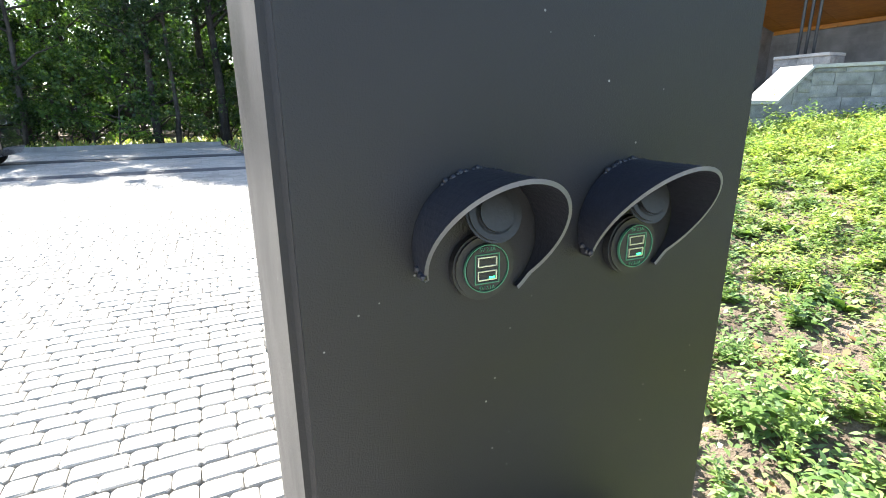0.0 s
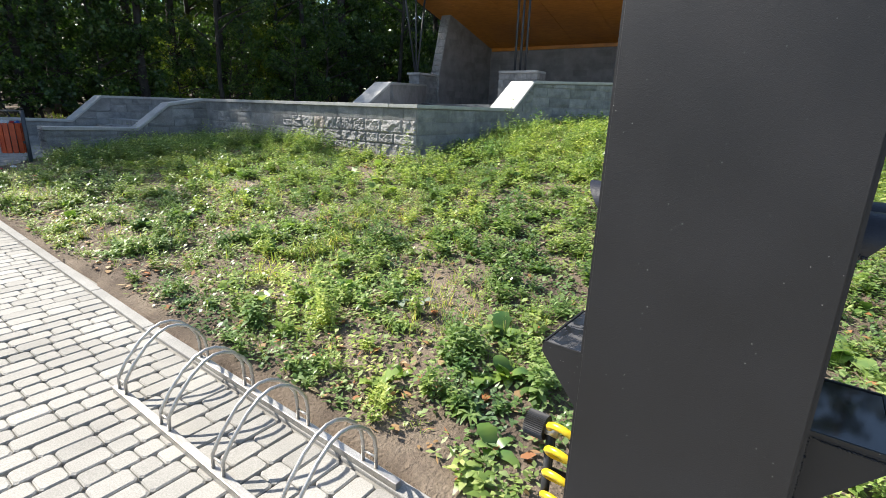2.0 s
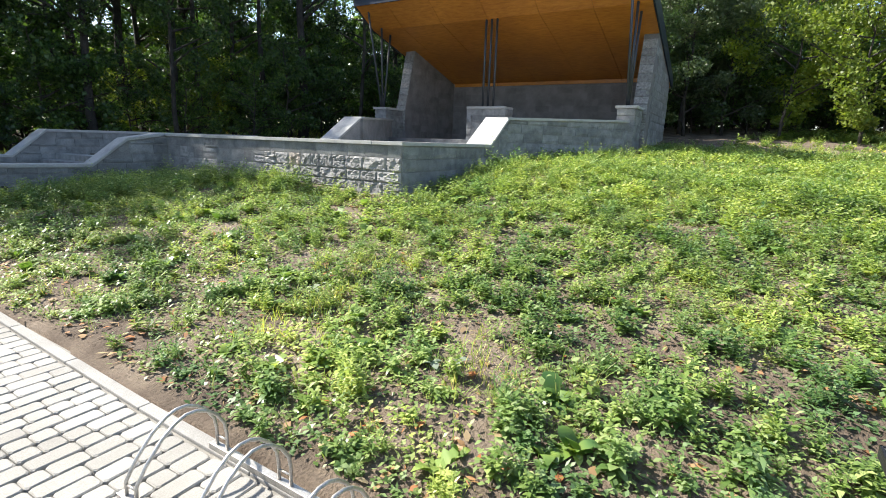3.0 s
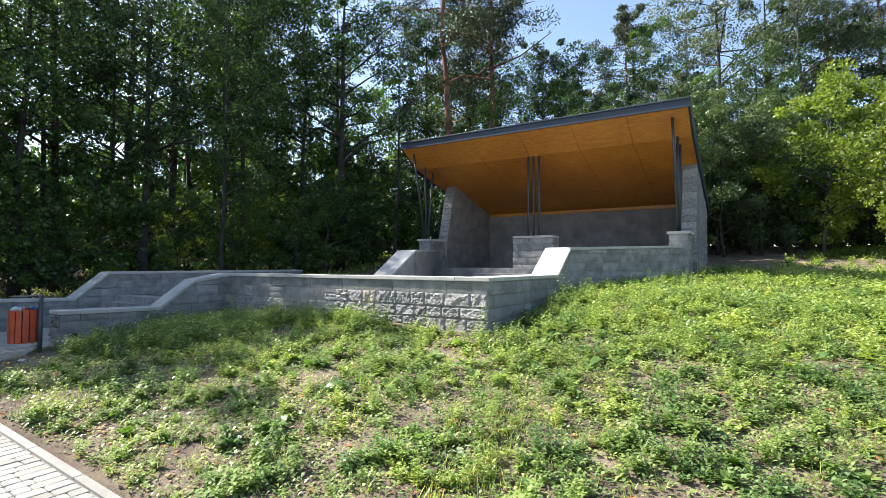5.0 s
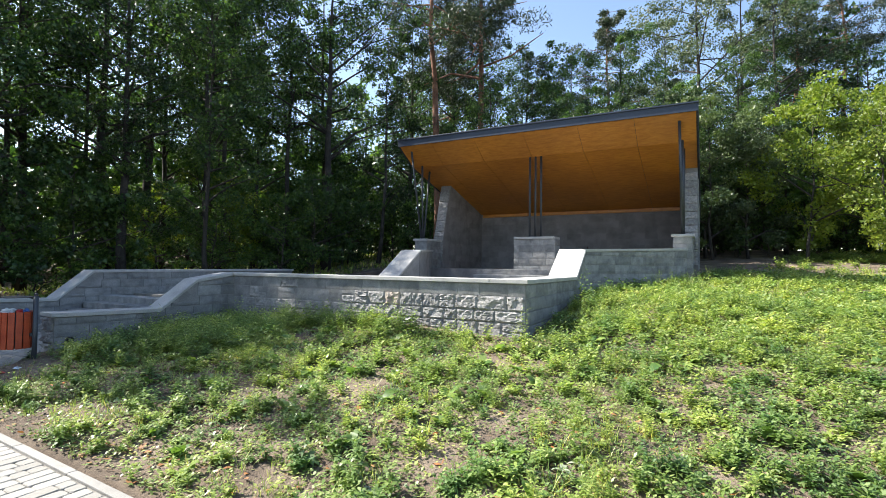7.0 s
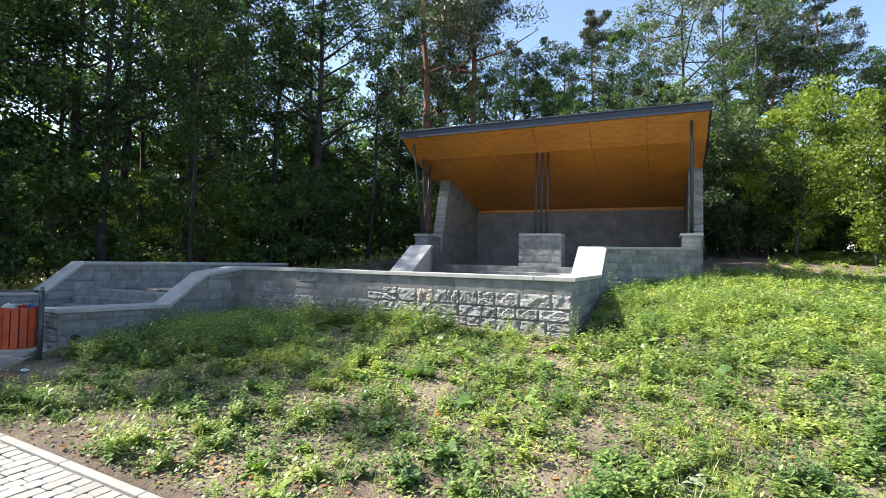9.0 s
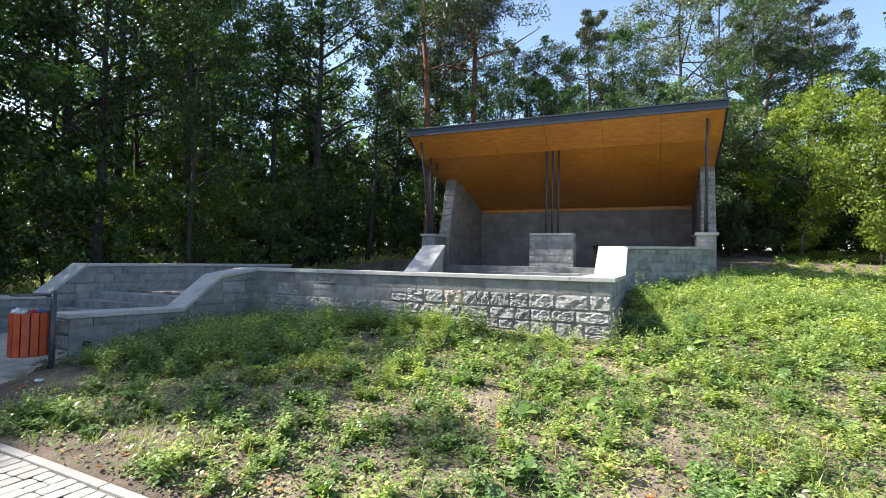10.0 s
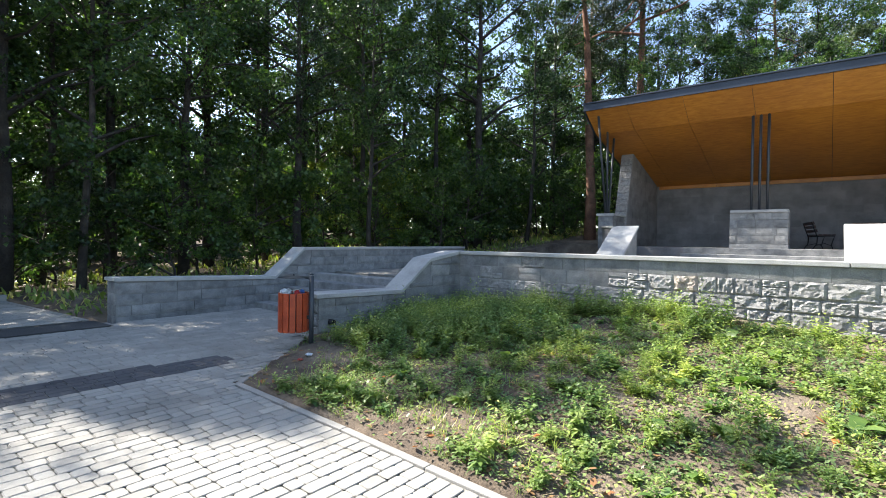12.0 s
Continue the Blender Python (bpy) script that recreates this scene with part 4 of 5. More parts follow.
# trees that stand out singly: kind, variant, x, y, scale
for kinds, k, x, y, s in (
    (SPRING, 1, 9.0, 22.8, 1.0), (SPRING, 3, 14.6, 24.6, 0.95), (SPRING, 0, 5.2, 23.6, 1.0), (SPRING, 2, 11.8, 21.9, 1.0), (SPRING, 3, 16.6, 22.6, 0.9),
    (PINES, 0, 22.6, 17.0, 1.0), (PINES, 1, 23.4, 14.9, 1.08), (PINES, 1, 38.0, 10.5, 1.0), (PINES, 0, 41.0, -1.6, 0.95), (PINES, 0, 44.0, -5.4, 1.0),
    (PINES, 1, 30.0, 20.0, 1.0), (BIRCHES, 0, 34.5, 4.2, 1.0), (BIRCHES, 0, 37.5, 1.5, 0.95), (BIRCHES, 0, 39.5, 6.5, 0.85),
    # shrubs between y 25 and 28 imitate backlit undergrowth by their bright leaf colour
    (SHRUBS, 2, 21.6, 3.5, 1.0), (SHRUBS, 2, 21.2, 5.2, 0.8), (SHRUBS, 2, 22.6, 2.2, 0.85), (SHRUBS, 2, 24.6, 6.4, 1.1), (SHRUBS, 3, 22.0, 0.3, 1.0), (SHRUBS, 3, 21.4, -2.0, 0.95), (SHRUBS, 3, 22.2, -4.2, 0.9), (SHRUBS, 3, 24.8, -3.2, 1.1), (SHRUBS, 3, 15.6, 25.4, 0.8), (SHRUBS, 3, 18.6, 27.0, 0.8), (SHRUBS, 3, 13.2, 27.6, 0.7), (SHRUBS, 3, 30.5, 12.5, 1.2), (SHRUBS, 3, 31.5, 10.6, 1.25), (SHRUBS, 3, 27.5, -2.0, 1.2), (SHRUBS, 3, 26.0, -7.5, 1.2),
    (SPRING, 1, 17.5, 20.6, 0.85), (SPRING, 0, 19.5, 22.5, 0.95), (SPRING, 3, 13.0, 23.5, 0.9), (SPRING, 2, 20.5, 19.6, 0.95), (SPRING, 1, 16.0, 27.5, 0.95), (SPRING, 0, 24.5, 20.0, 0.9),
    (SPRING, 2, 25.5, 4.8, 0.62), (SPRING, 3, 26.8, 8.0, 0.7), (SPRING, 0, 28.0, 2.2, 0.6), (SPRING, 2, 24.3, 9.8, 0.8), (SHRUBS, 0, 23.6, 3.4, 1.1), (SHRUBS, 1, 24.2, 1.4, 1.2), (SHRUBS, 0, 25.6, -0.4, 1.1), (SHRUBS, 1, 22.8, 5.2, 1.0),
    (SPRING, 1, -1.6, 22.5, 1.0), (SPRING, 3, -1.0, 22.3, 1.05), (SPRING, 2, 2.2, 22.8, 1.0), (SPRING, 2, -6.2, 24.0, 1.1),
    (SPRING, 1, 0.7, 23.3, 1.0), (SPRING, 2, 1.7, 24.8, 1.0), (SPRING, 0, 0.2, 25.2, 1.0), (SPRING, 0, 3.3, 24.2, 1.0),
):
    plant(kinds, k, x, y, s, rng.uniform(0, 360))
# the wood north of the terrace
for i in range(26):
    x, y = -16 + 36 * (i / 25) + rng.uniform(-0.8, 0.8), 24.5 + rng.uniform(0, 8.0)
    plant(SPRING, i * 3 + i // 4, x, y, rng.uniform(0.8, 1.1), rng.uniform(0, 360))
# undergrowth at its edge
for i in range(30):
    x, y = -13 + 33 * (i / 29) + rng.uniform(-0.5, 0.5), 21.2 + rng.uniform(0.2, 2.6) + (1.5 if i < 14 else 0)
    if x > 14:
        y -= 1.5
    plant(SHRUBS, i % 2, x, y, rng.uniform(0.7, 1.15), rng.uniform(0, 360))
# behind the shelter and round to the south-east
for i in range(22):
    a = i / 21
    x, y = 21.8 + 10 * a + rng.uniform(0, 3.0), 19.5 - 31 * a + rng.uniform(-1, 1)
    plant(SHRUBS, i % 2, x + (2.5 if 5 < i < 14 else 0), y, rng.uniform(0.8, 1.3), rng.uniform(0, 360))
for i in range(16):
    a = i / 15
    x, y = 25.5 + 9 * a + rng.uniform(0, 4), 22 - 36 * a + rng.uniform(-1, 1)
    if abs(y - 9.5) < 3.2:
        continue
    plant(SPRING, i, x + 2, y, rng.uniform(0.55, 0.8) if y < 12 else rng.uniform(0.75, 1.0), rng.uniform(0, 360))
# undergrowth between the trunks
for i in range(9):
    plant(SHRUBS, i % 2, 14.5 + 1.2 * i + rng.uniform(-0.5, 0.5), rng.uniform(22.5, 29) - 0.4 * i, rng.uniform(1.0, 1.5), rng.uniform(0, 360), 0.2)
for i in range(26):
    x, y = -18 + 44 * (i / 25) + rng.uniform(-1, 1), rng.uniform(30, 38)
    plant(SHRUBS, i % 2, x, y, rng.uniform(1.2, 1.8), rng.uniform(0, 360), 0.2)
for i in range(16):
    x, y = rng.uniform(30, 38), 18 - 34 * i / 15
    plant(SHRUBS, i % 2, x, y, rng.uniform(1.1, 1.5), rng.uniform(0, 360), 0.2)
# young trees close behind the shelter, lower than its roof
# those hidden by the shelter are added to cast shade on the slope
for x, y, s in ((21.5, 6.3, 0.42), (23.4, 8.0, 0.48), (25.6, 5.8, 0.5), (22.4, 10.2, 0.46), (20.9, 4.5, 0.38), (21.9, 13.8, 0.62), (24.0, 12.2, 0.6), (20.6, 7.2, 0.42), (21.0, 9.0, 0.44), (23.6, 2.6, 0.4), (25.4, 0.6, 0.42), (27.6, 3.2, 0.45), (22.4, 3.8, 0.36)):
    plant(SPRING, 0, x, y, s, rng.uniform(0, 360))
# low dark bushes at the wood's edge beyond the shelter
for i in range(14):
    plant(SHRUBS, i % 2, 25.6 + rng.uniform(0, 2.4), 6.5 - 1.15 * i, rng.uniform(0.75, 1.1), rng.uniform(0, 360), 0.25)
# low underwood far in, which closes the gaps between the trunks
for i in range(40):
    ang = radians(-62 + 170 * i / 39)
    d = 33.5 + (i % 2) * 3 + rng.uniform(-1, 1)
    plant(UNDERWOOD, 0, 2 + d * math.sin(ang), 4 + d * math.cos(ang), rng.uniform(0.7, 1.0) * (0.6 if ang > 1.3 else 1), rng.uniform(0, 360), 0.3)
for i in range(36):
    ang = radians(-60 + 190 * i / 35)
    d = 43 + (i % 2) * 4 + rng.uniform(-1, 1)
    plant(UNDERWOOD, 0, 2 + d * math.sin(ang), 4 + d * math.cos(ang), rng.uniform(0.5, 0.75), rng.uniform(0, 360), 0.5)
# deeper rows that close the view
for i in range(52):
    a = i / 51
    ang = radians(-60 + 195 * a)
    d = 38 + (i % 3) * 8 + rng.uniform(-2, 2)
    x, y = 2 + d * math.sin(ang), 4 + d * math.cos(ang)
    low = 0.62 if 72 < math.degrees(ang) < 92 else 0.85 if math.degrees(ang) > 60 else 1.0
    plant(FAR, i % 7, x, y, rng.uniform(0.85, 1.05) * low, rng.uniform(0, 360))
# behind the walker, out of view: a plain belt of trees
for i in range(14):
    ang = radians(140 + 155 * i / 13)
    x, y = 2 + 46 * math.sin(ang), 4 + 46 * math.cos(ang)
    plant(FAR, i, x, y, rng.uniform(0.7, 1.0), rng.uniform(0, 360), 0.3)


# ---- weeds and grass on the bank ----
def cover(x, y):
    """How thickly the bank is grown, 0 to 1: bare by the kerb and in patches."""
    e = clamp((x - 0.75) / 0.8, 0, 1)
    n = 1.06 + 0.66 * noise.noise((x * 0.55, y * 0.55, 3.0)) + 0.42 * noise.noise((x * 1.7, y * 1.7, 8.0))
    bare = max(0.0, 1 - math.hypot((x - 1.7) / 0.75, (y - 2.75) / 0.7)) + 2.4 * max(0.0, 1 - math.hypot((x - 1.65) / 0.85, (y - 12.35) / 0.75)) + 0.5 * max(0, 1 - math.hypot((x - 1.6) / 0.7, (y - 8.4) / 1.6))
    return clamp(n * (0.55 + 0.45 * e) + 0.08 * e - 0.62 * bare, 0, 1)


def on_bank(x, y):
    return x > 0.86 and not paved(x - 0.08, y) and not (inside_walls(x, y) or (x > 5.9 and y > 6.2 - max(0, x - 10) * 0.43 and y < 13.3) or (y > 13.4 - max(0, x - 2.8) * 0.107 and x > 2.4)) and not (x > 13.8 and 4.0 < y < 13.6)


def scatter(n, x0, x1, y0, y1, keep, rr):
    out = []
    while len(out) < n:
        x, y = rr.uniform(x0, x1), rr.uniform(y0, y1)
        if on_bank(x, y) and rr.random() < keep(x, y):
            out.append((x, y, ground_z(x, y)))
    return out


class Leaves:
    """Gathers leaf strips, then makes one mesh of them."""

    def __init__(self):
        self.v, self.f = [], []

    def leaf(self, p, ang, rise, length, width, bend, segs=2, lobes=0.0):
        dx, dy = math.cos(ang), math.sin(ang)
        px, py = -dy, dx
        base = len(self.v)
        if segs == 1 and width > 0.009:
            # a small pointed leaf, folded along its rib
            tip, mid = length, length * 0.45
            h, z = math.cos(rise), math.sin(rise)
            top = p[2] + max(z * tip - bend * length * 0.5, 0.004 - 0.3 * length * (z < 0))
            for along_x, side, cz in ((0, 0, p[2]), (mid, 0.5, p[2] + z * mid + width * 0.16), (tip, 0, top), (mid, -0.5, p[2] + z * mid + width * 0.04)):
                self.v.append((p[0] + dx * h * along_x + px * width * side, p[1] + dy * h * along_x + py * width * side, cz))
            self.f.append((base, base + 1, base + 2, base + 3))
            return
        for i in range(segs + 1):
            t = i / segs
            w = width * (math.sin(math.pi * (0.12 + 0.80 * t)) if i < segs else 0.10) * (1 + lobes * (1 if i % 2 else -1))
            r = length * t
            z = math.sin(rise) * r - bend * length * t * t
            h = math.cos(rise) * r
            cx, cy, cz = p[0] + dx * h, p[1] + dy * h, p[2] + z
            self.v.append((cx + px * w / 2, cy + py * w / 2, cz + w * 0.22))
            self.v.append((cx - px * w / 2, cy - py * w / 2, cz + w * 0.10))
        for i in range(segs):
            a = base + 2 * i
            self.f.append((a, a + 1, a + 3, a + 2))

    def done(self, name, mat, label, category):
        me = mesh_from(name, np.array(self.v), np.array(self.f), mat)
        return tagged(new(name, me), label, category, kind="stuff")


WEED = leafy("weed_leaves", ((0.105, 0.178, 0.053), (0.183, 0.273, 0.088), (0.268, 0.362, 0.132), (0.432, 0.499, 0.265)), 0.38, 0.4, 0.9, 0.0, 1.6)
GRASS = leafy("grass_blades", ((0.157, 0.238, 0.057), (0.249, 0.345, 0.088), (0.353, 0.428, 0.139), (0.562, 0.475, 0.252)), 0.4, 0.38, 0.7, 0.0, 1.6)
MAT = leafy("low_leaves", ((0.111, 0.178, 0.057), (0.203, 0.279, 0.101), (0.294, 0.362, 0.158), (0.300, 0.385, 0.180)), 0.45, 0.34, 0.8, 0.0, 1.8)
DOCK = leafy("broad_weed_leaves", ((0.092, 0.178, 0.050), (0.157, 0.255, 0.078), (0.249, 0.350, 0.126)), 0.34, 0.4, 1.2, 0.0, 6.0)
PALE = leafy("pale_felted_leaves", ((0.22, 0.27, 0.20), (0.30, 0.34, 0.27), (0.36, 0.40, 0.32)), 0.6, 0.25, 1.2)
DRY = leafy("dry_leaves", ((0.22, 0.12, 0.05), (0.30, 0.20, 0.11), (0.34, 0.11, 0.03), (0.38, 0.30, 0.19)), 0.7, 0.2, 1.0)
rr = random.Random(21)


def near_density(x, y):
    """Thicker close to the way, thinner and larger further off."""
    return 1.0 if x < 6 else clamp(1.0 - (x - 6) / 22, 0.3, 1)


def lush(x, y):
    """The damp corner by the wing wall and the foot of the front wall, where growth is thick and tall."""
    a = clamp(1.25 - math.hypot((x - 4.3) / 1.7, (y - 12.0) / 1.5), 0, 1)
    return max(a, clamp(1 - abs(x - 5.6) / 0.5, 0, 1) * (0.6 if 8.5 < y < 13 else 0.15 if y > 6 else 0))


def patch(x, y):
    """Patches of thick growth with clear edges, 0 to 1."""
    n = noise.noise((x * 1.15, y * 1.15, 12.0)) + 0.55 * noise.noise((x * 2.9, y * 2.9, 17.0))
    bare = clamp(1.35 - math.hypot((x - 1.7) / 1.0, (y - 12.45) / 0.85), 0, 1)
    return clamp((cover(x, y) - 0.42) * 1.5 + n * 1.35 + 0.36 - 2 * bare, 0, 1)


def bush(lv, x, y, h, reach, stems, per, size, slim, segs):
    """A leafy clump: several stems that lean outwards, each with leaves that turn round it."""
    z = ground_z(x, y)
    for k in range(stems):
        a0, out = 6.283 * k / stems + rr.uniform(-0.5, 0.5), reach * rr.uniform(0.15, 1.0)
        ex, ey = math.cos(a0) * out, math.sin(a0) * out
        hh, a = h * rr.uniform(0.55, 1.1), rr.uniform(0, 6.28)
        for i in range(per):
            t = (i + 0.7) / per
            a += 2.4
            ln = size * (1.15 - 0.55 * t) * rr.uniform(0.75, 1.25)
            lv.leaf((x + ex * t, y + ey * t, z + hh * t), a, rr.uniform(-0.1, 0.55) + 0.35 * t, ln, ln * slim * rr.uniform(0.8, 1.2), rr.uniform(0.1, 0.6), segs)
        lv.leaf((x, y, z - 0.01), a0, math.atan2(hh, max(out, 0.01)), math.hypot(hh, out), 0.006, 0.0, 1)


# low creeping leaves, lying almost flat in patches that leave bare soil between
low = Leaves()
for x, y, z in scatter(42000, 0.80, 12, -5, 13.2, lambda x, y: (0.035 + 0.965 * patch(x, y)) * near_density(x, y), rr):
    k = 1 + 0.11 * max(0, x - 3)
    for _ in range(3):
        low.leaf((x + rr.gauss(0, 0.03), y + rr.gauss(0, 0.03), z + rr.uniform(0.0, 0.045) * k), rr.uniform(0, 6.28), rr.uniform(0.05, 0.7), rr.uniform(0.028, 0.064) * k, rr.uniform(0.015, 0.036) * k, rr.uniform(0, 0.3), 1)
low.done("ground_cover", MAT, "low green creeping weeds over the soil bank", "weeds")
# leafy clumps of several kinds: fine-leaved, nettle-like and broad
up = Leaves()
for x, y, z in scatter(2500, 0.84, 9.5, -5, 13.2, lambda x, y: max(0.02, patch(x, y) - 0.25) * near_density(x, y), rr):
    k = 1 + 0.07 * max(0, x - 3.5)
    kind = noise.noise((x * 0.7, y * 0.7, 30)) + rr.uniform(-0.35, 0.35)
    h = rr.uniform(0.06, 0.22) * rr.choice((0.8, 1.0, 1.0, 1.6))
    k *= rr.uniform(0.75, 1.35)
    if kind > 0.2:
        bush(up, x, y, h * 1.25 * k, 0.10 * k, rr.randint(4, 7), 10, 0.072 * k, 0.38, 2 if x < 2.2 else 1)
    elif kind > -0.15:
        bush(up, x, y, h * k, 0.13 * k, rr.randint(5, 9), 9, 0.062 * k, 0.52, 2 if x < 2.2 else 1)
    else:
        bush(up, x, y, h * 1.1 * k, 0.09 * k, rr.randint(5, 8), 12, 0.050 * k, 0.3, 1)
# the same growth on the slope further off
for x, y, z in scatter(2300, 9, 25, -9, 6.5, lambda x, y: clamp(0.5 + 0.9 * noise.noise((x * 0.6, y * 0.6, 70)), 0.05, 1) * (0.12 if 16.5 < x < 21.5 else 1) * clamp(1.5 - x / 26, 0.3, 1), rr):
    bush(up, x, y, rr.uniform(0.12, 0.32), 0.22, 5, 8, rr.uniform(0.10, 0.15), rr.choice((0.35, 0.5)), 1)
up.done("leafy_weeds", WEED, "clumps of green leafy weeds on the soil bank", "weeds")
# taller growth: the damp corner, along the flank walls and beside the column
tall_leaves = Leaves()
for x, y, z in scatter(560, 2.4, 6, 8.2, 13.2, lambda x, y: lush(x, y), rr):
    bush(tall_leaves, x, y, rr.uniform(0.16, 0.42), 0.15, rr.randint(5, 8), 11, 0.075, rr.choice((0.34, 0.5)), 1)
for cx, cy, sx, sy, n, hh in ((5.62, 11.0, 0.2, 0.25, 14, 0.50), (8.5, 5.7, 1.3, 0.3, 46, 0.36), (12.0, 4.4, 1.2, 0.5, 50, 0.40), (1.7, 1.75, 0.3, 0.35, 11, 0.26), (2.1, 0.7, 0.5, 0.5, 12, 0.24), (2.6, 3.9, 0.7, 0.5, 12, 0.30), (3.2, 2.6, 0.6, 0.6, 12, 0.28)):
    for _ in range(n):
        x, y = cx + rr.gauss(0, sx), cy + rr.gauss(0, sy)
        if on_bank(x, y):
            bush(tall_leaves, x, y, hh * rr.uniform(0.55, 1.2), 0.12, rr.randint(4, 7), 13, 0.07 if cx > 3 else 0.055, rr.uniform(0.3, 0.5), 2)
tall_leaves.done("tall_weeds", WEED, "tall leafy weeds at the foot of the stone wall", "weeds")
# grass tufts, in stretches of their own
gr = Leaves()
for x, y, z in scatter(6600, 0.9, 18, -6, 13.2, lambda x, y: clamp(noise.noise((x * 0.55, y * 0.55, 50)) * 2.2 + 0.12, 0.03, 1) * (0.1 + 0.9 * min(1, cover(x, y) * 1.6)) * clamp((x - 0.7) / 1.5, 0.1, 1) * near_density(x, y), rr):
    k = 1 + 0.06 * max(0, x - 4)
    tuft = rr.uniform(0.6, 1.25)
    for _ in range(rr.randint(8, 17)):
        ln = rr.uniform(0.07, 0.24) * tuft
        gr.leaf((x + rr.gauss(0, 0.028), y + rr.gauss(0, 0.028), z - 0.01), rr.uniform(0, 6.28), rr.uniform(0.75, 1.45), ln * k, rr.uniform(0.0035, 0.008) * k, rr.uniform(0.1, 0.8), 2 if x < 3.5 else 1)
gr.done("grass", GRASS, "tufts of thin green and straw-coloured grass on the bank", "grass")
# the further slope: coarse growth
fs = Leaves()
for x, y, z in scatter(7500, 7.5, 36, -14, 20, lambda x, y: clamp(0.3 + 1.0 * noise.noise((x * 0.5, y * 0.5, 70)), 0.04, 1) * (0.15 if 16.5 < x < 21.5 else 1), rr):
    for _ in range(5):
        ln = rr.uniform(0.08, 0.20)
        fs.leaf((x + rr.gauss(0, 0.07), y + rr.gauss(0, 0.07), z), rr.uniform(0, 6.28), rr.uniform(0.1, 1.1), ln, ln * rr.uniform(0.25, 0.5), rr.uniform(0.1, 0.7), 1)
fs.done("rough_grass", GRASS, "rough grass and weeds on the slope beside the shelter", "grass")
# woodland floor and verge
wf = Leaves()
while len(wf.f) < 30000:
    x, y = rr.uniform(-16, 30), rr.uniform(18.0, 28)
    if paved(x, y) or y < 21.9 and x < 0.75 or (x > 5 and y < 18.2):
        continue
    z = ground_z(x, y)
    ln = rr.uniform(0.12, 0.4)
    wf.leaf((x, y, z), rr.uniform(0, 6.28), rr.uniform(0.4, 1.4), ln, ln * rr.uniform(0.08, 0.35), rr.uniform(0.1, 0.7), 2)
wf.done("verge_growth", GRASS, "tall grass and seedlings along the wood's edge", "grass")
# fallen leaves and straw
dr = Leaves()
for x, y, z in scatter(3800, 0.78, 8, -4, 13, lambda x, y: 0.25 + 0.75 * clamp(1.6 - x, 0, 1), rr):
    s = rr.uniform(0.03, 0.085)
    dr.leaf((x, y, z + 0.012), rr.uniform(0, 6.28), rr.uniform(-0.1, 0.35), s, s * rr.choice((0.12, 0.5, 0.7)), rr.uniform(-0.3, 0.3), 2)
dr.done("leaf_litter", DRY, "dry brown leaves and straw on the bare soil", "leaves")
# small clods and stones
cl = []
clf = []
for x, y, z in scatter(5200, 0.84, 7, -4, 13, lambda x, y: 1.05 - cover(x, y), rr):
    s = rr.uniform(0.006, 0.022)
    b = len(cl)
    for dx, dy, dz in ((1, 0, 0), (0, 1, 0), (-1, 0, 0), (0, -1, 0), (0, 0, 0.8), (0, 0, -0.6)):
        cl.append((x + s * dx * rr.uniform(0.7, 1.2), y + s * dy * rr.uniform(0.7, 1.2), z + s * dz))
    for i in range(4):
        clf.append((b + i, b + (i + 1) % 4, b + 4))
me = mesh_from("soil_clods", np.array(cl), np.array(clf), SOIL)
tagged(new("soil_clods", me), "small brown clods and pebbles on the bare soil", "soil", kind="stuff")


# broad-leaved plants, each on its own
def broad_plant(seed, n, length, mat, lobes=0.0):
    r2 = random.Random(seed)
    lv = Leaves()
    for i in range(n):
        ln = length * r2.uniform(0.6, 1.15)
        lv.leaf((0, 0, 0.0), i * 2.4 + r2.uniform(-0.4, 0.4), r2.uniform(0.25, 1.1), ln, ln * r2.uniform(0.34, 0.55), r2.uniform(0.3, 0.9), 6, lobes)
    return mesh_from("dock_plant", np.array(lv.v), np.array(lv.f), mat)


DOCKS = [broad_plant(1, 9, 0.20, DOCK), broad_plant(2, 7, 0.26, DOCK, 0.08), broad_plant(3, 11, 0.16, DOCK), broad_plant(4, 6, 0.24, DOCK, 0.12)]
THISTLE = [broad_plant(6, 12, 0.18, WEED, 0.3), broad_plant(7, 10, 0.22, WEED, 0.35)]
FELT = [broad_plant(8, 3, 0.12, PALE), broad_plant(9, 2, 0.11, PALE)]
for meshes, n, nm, lb, grp in ((DOCKS, 190, "dock_plant", "broad-leaved green dock growing on the soil bank", "dock plants"), (THISTLE, 90, "thistle_plant", "jagged green thistle rosette on the soil bank", "thistles"),
                               (FELT, 46, "coltsfoot_plant", "pale felted coltsfoot leaves on the soil bank", "coltsfoot plants")):
    for i, (x, y, z) in enumerate(scatter(n, 1.1, 9, -3.5, 12.8, lambda x, y: patch(x, y) * (x > 2 or y > 1.4), rr)):
        ob = tagged(new(nm, meshes[i % len(meshes)]), lb, "weed", grp)
        ob.matrix_basis = pose(x, y, z - 0.005, rr.uniform(-8, 8), rr.uniform(-8, 8), rr.uniform(0, 360)) @ Matrix.Scale(rr.uniform(0.55, 1.15) * (0.6 if nm == "coltsfoot_plant" else 1), 4)
for x, y, s in ((1.95, 3.15, 1.1), (2.05, 3.0, 1.0), (2.5, 4.85, 1.1), (2.62, 4.75, 1.0), (1.6, 6.1, 1.0)):
    ob = tagged(new("coltsfoot_plant", FELT[0]), "pale felted coltsfoot leaves on the soil bank", "weed", "coltsfoot plants")
    ob.matrix_basis = pose(x, y, ground_z(x, y) + 0.03, 0, 0, x * 900) @ Matrix.Scale(s, 4)


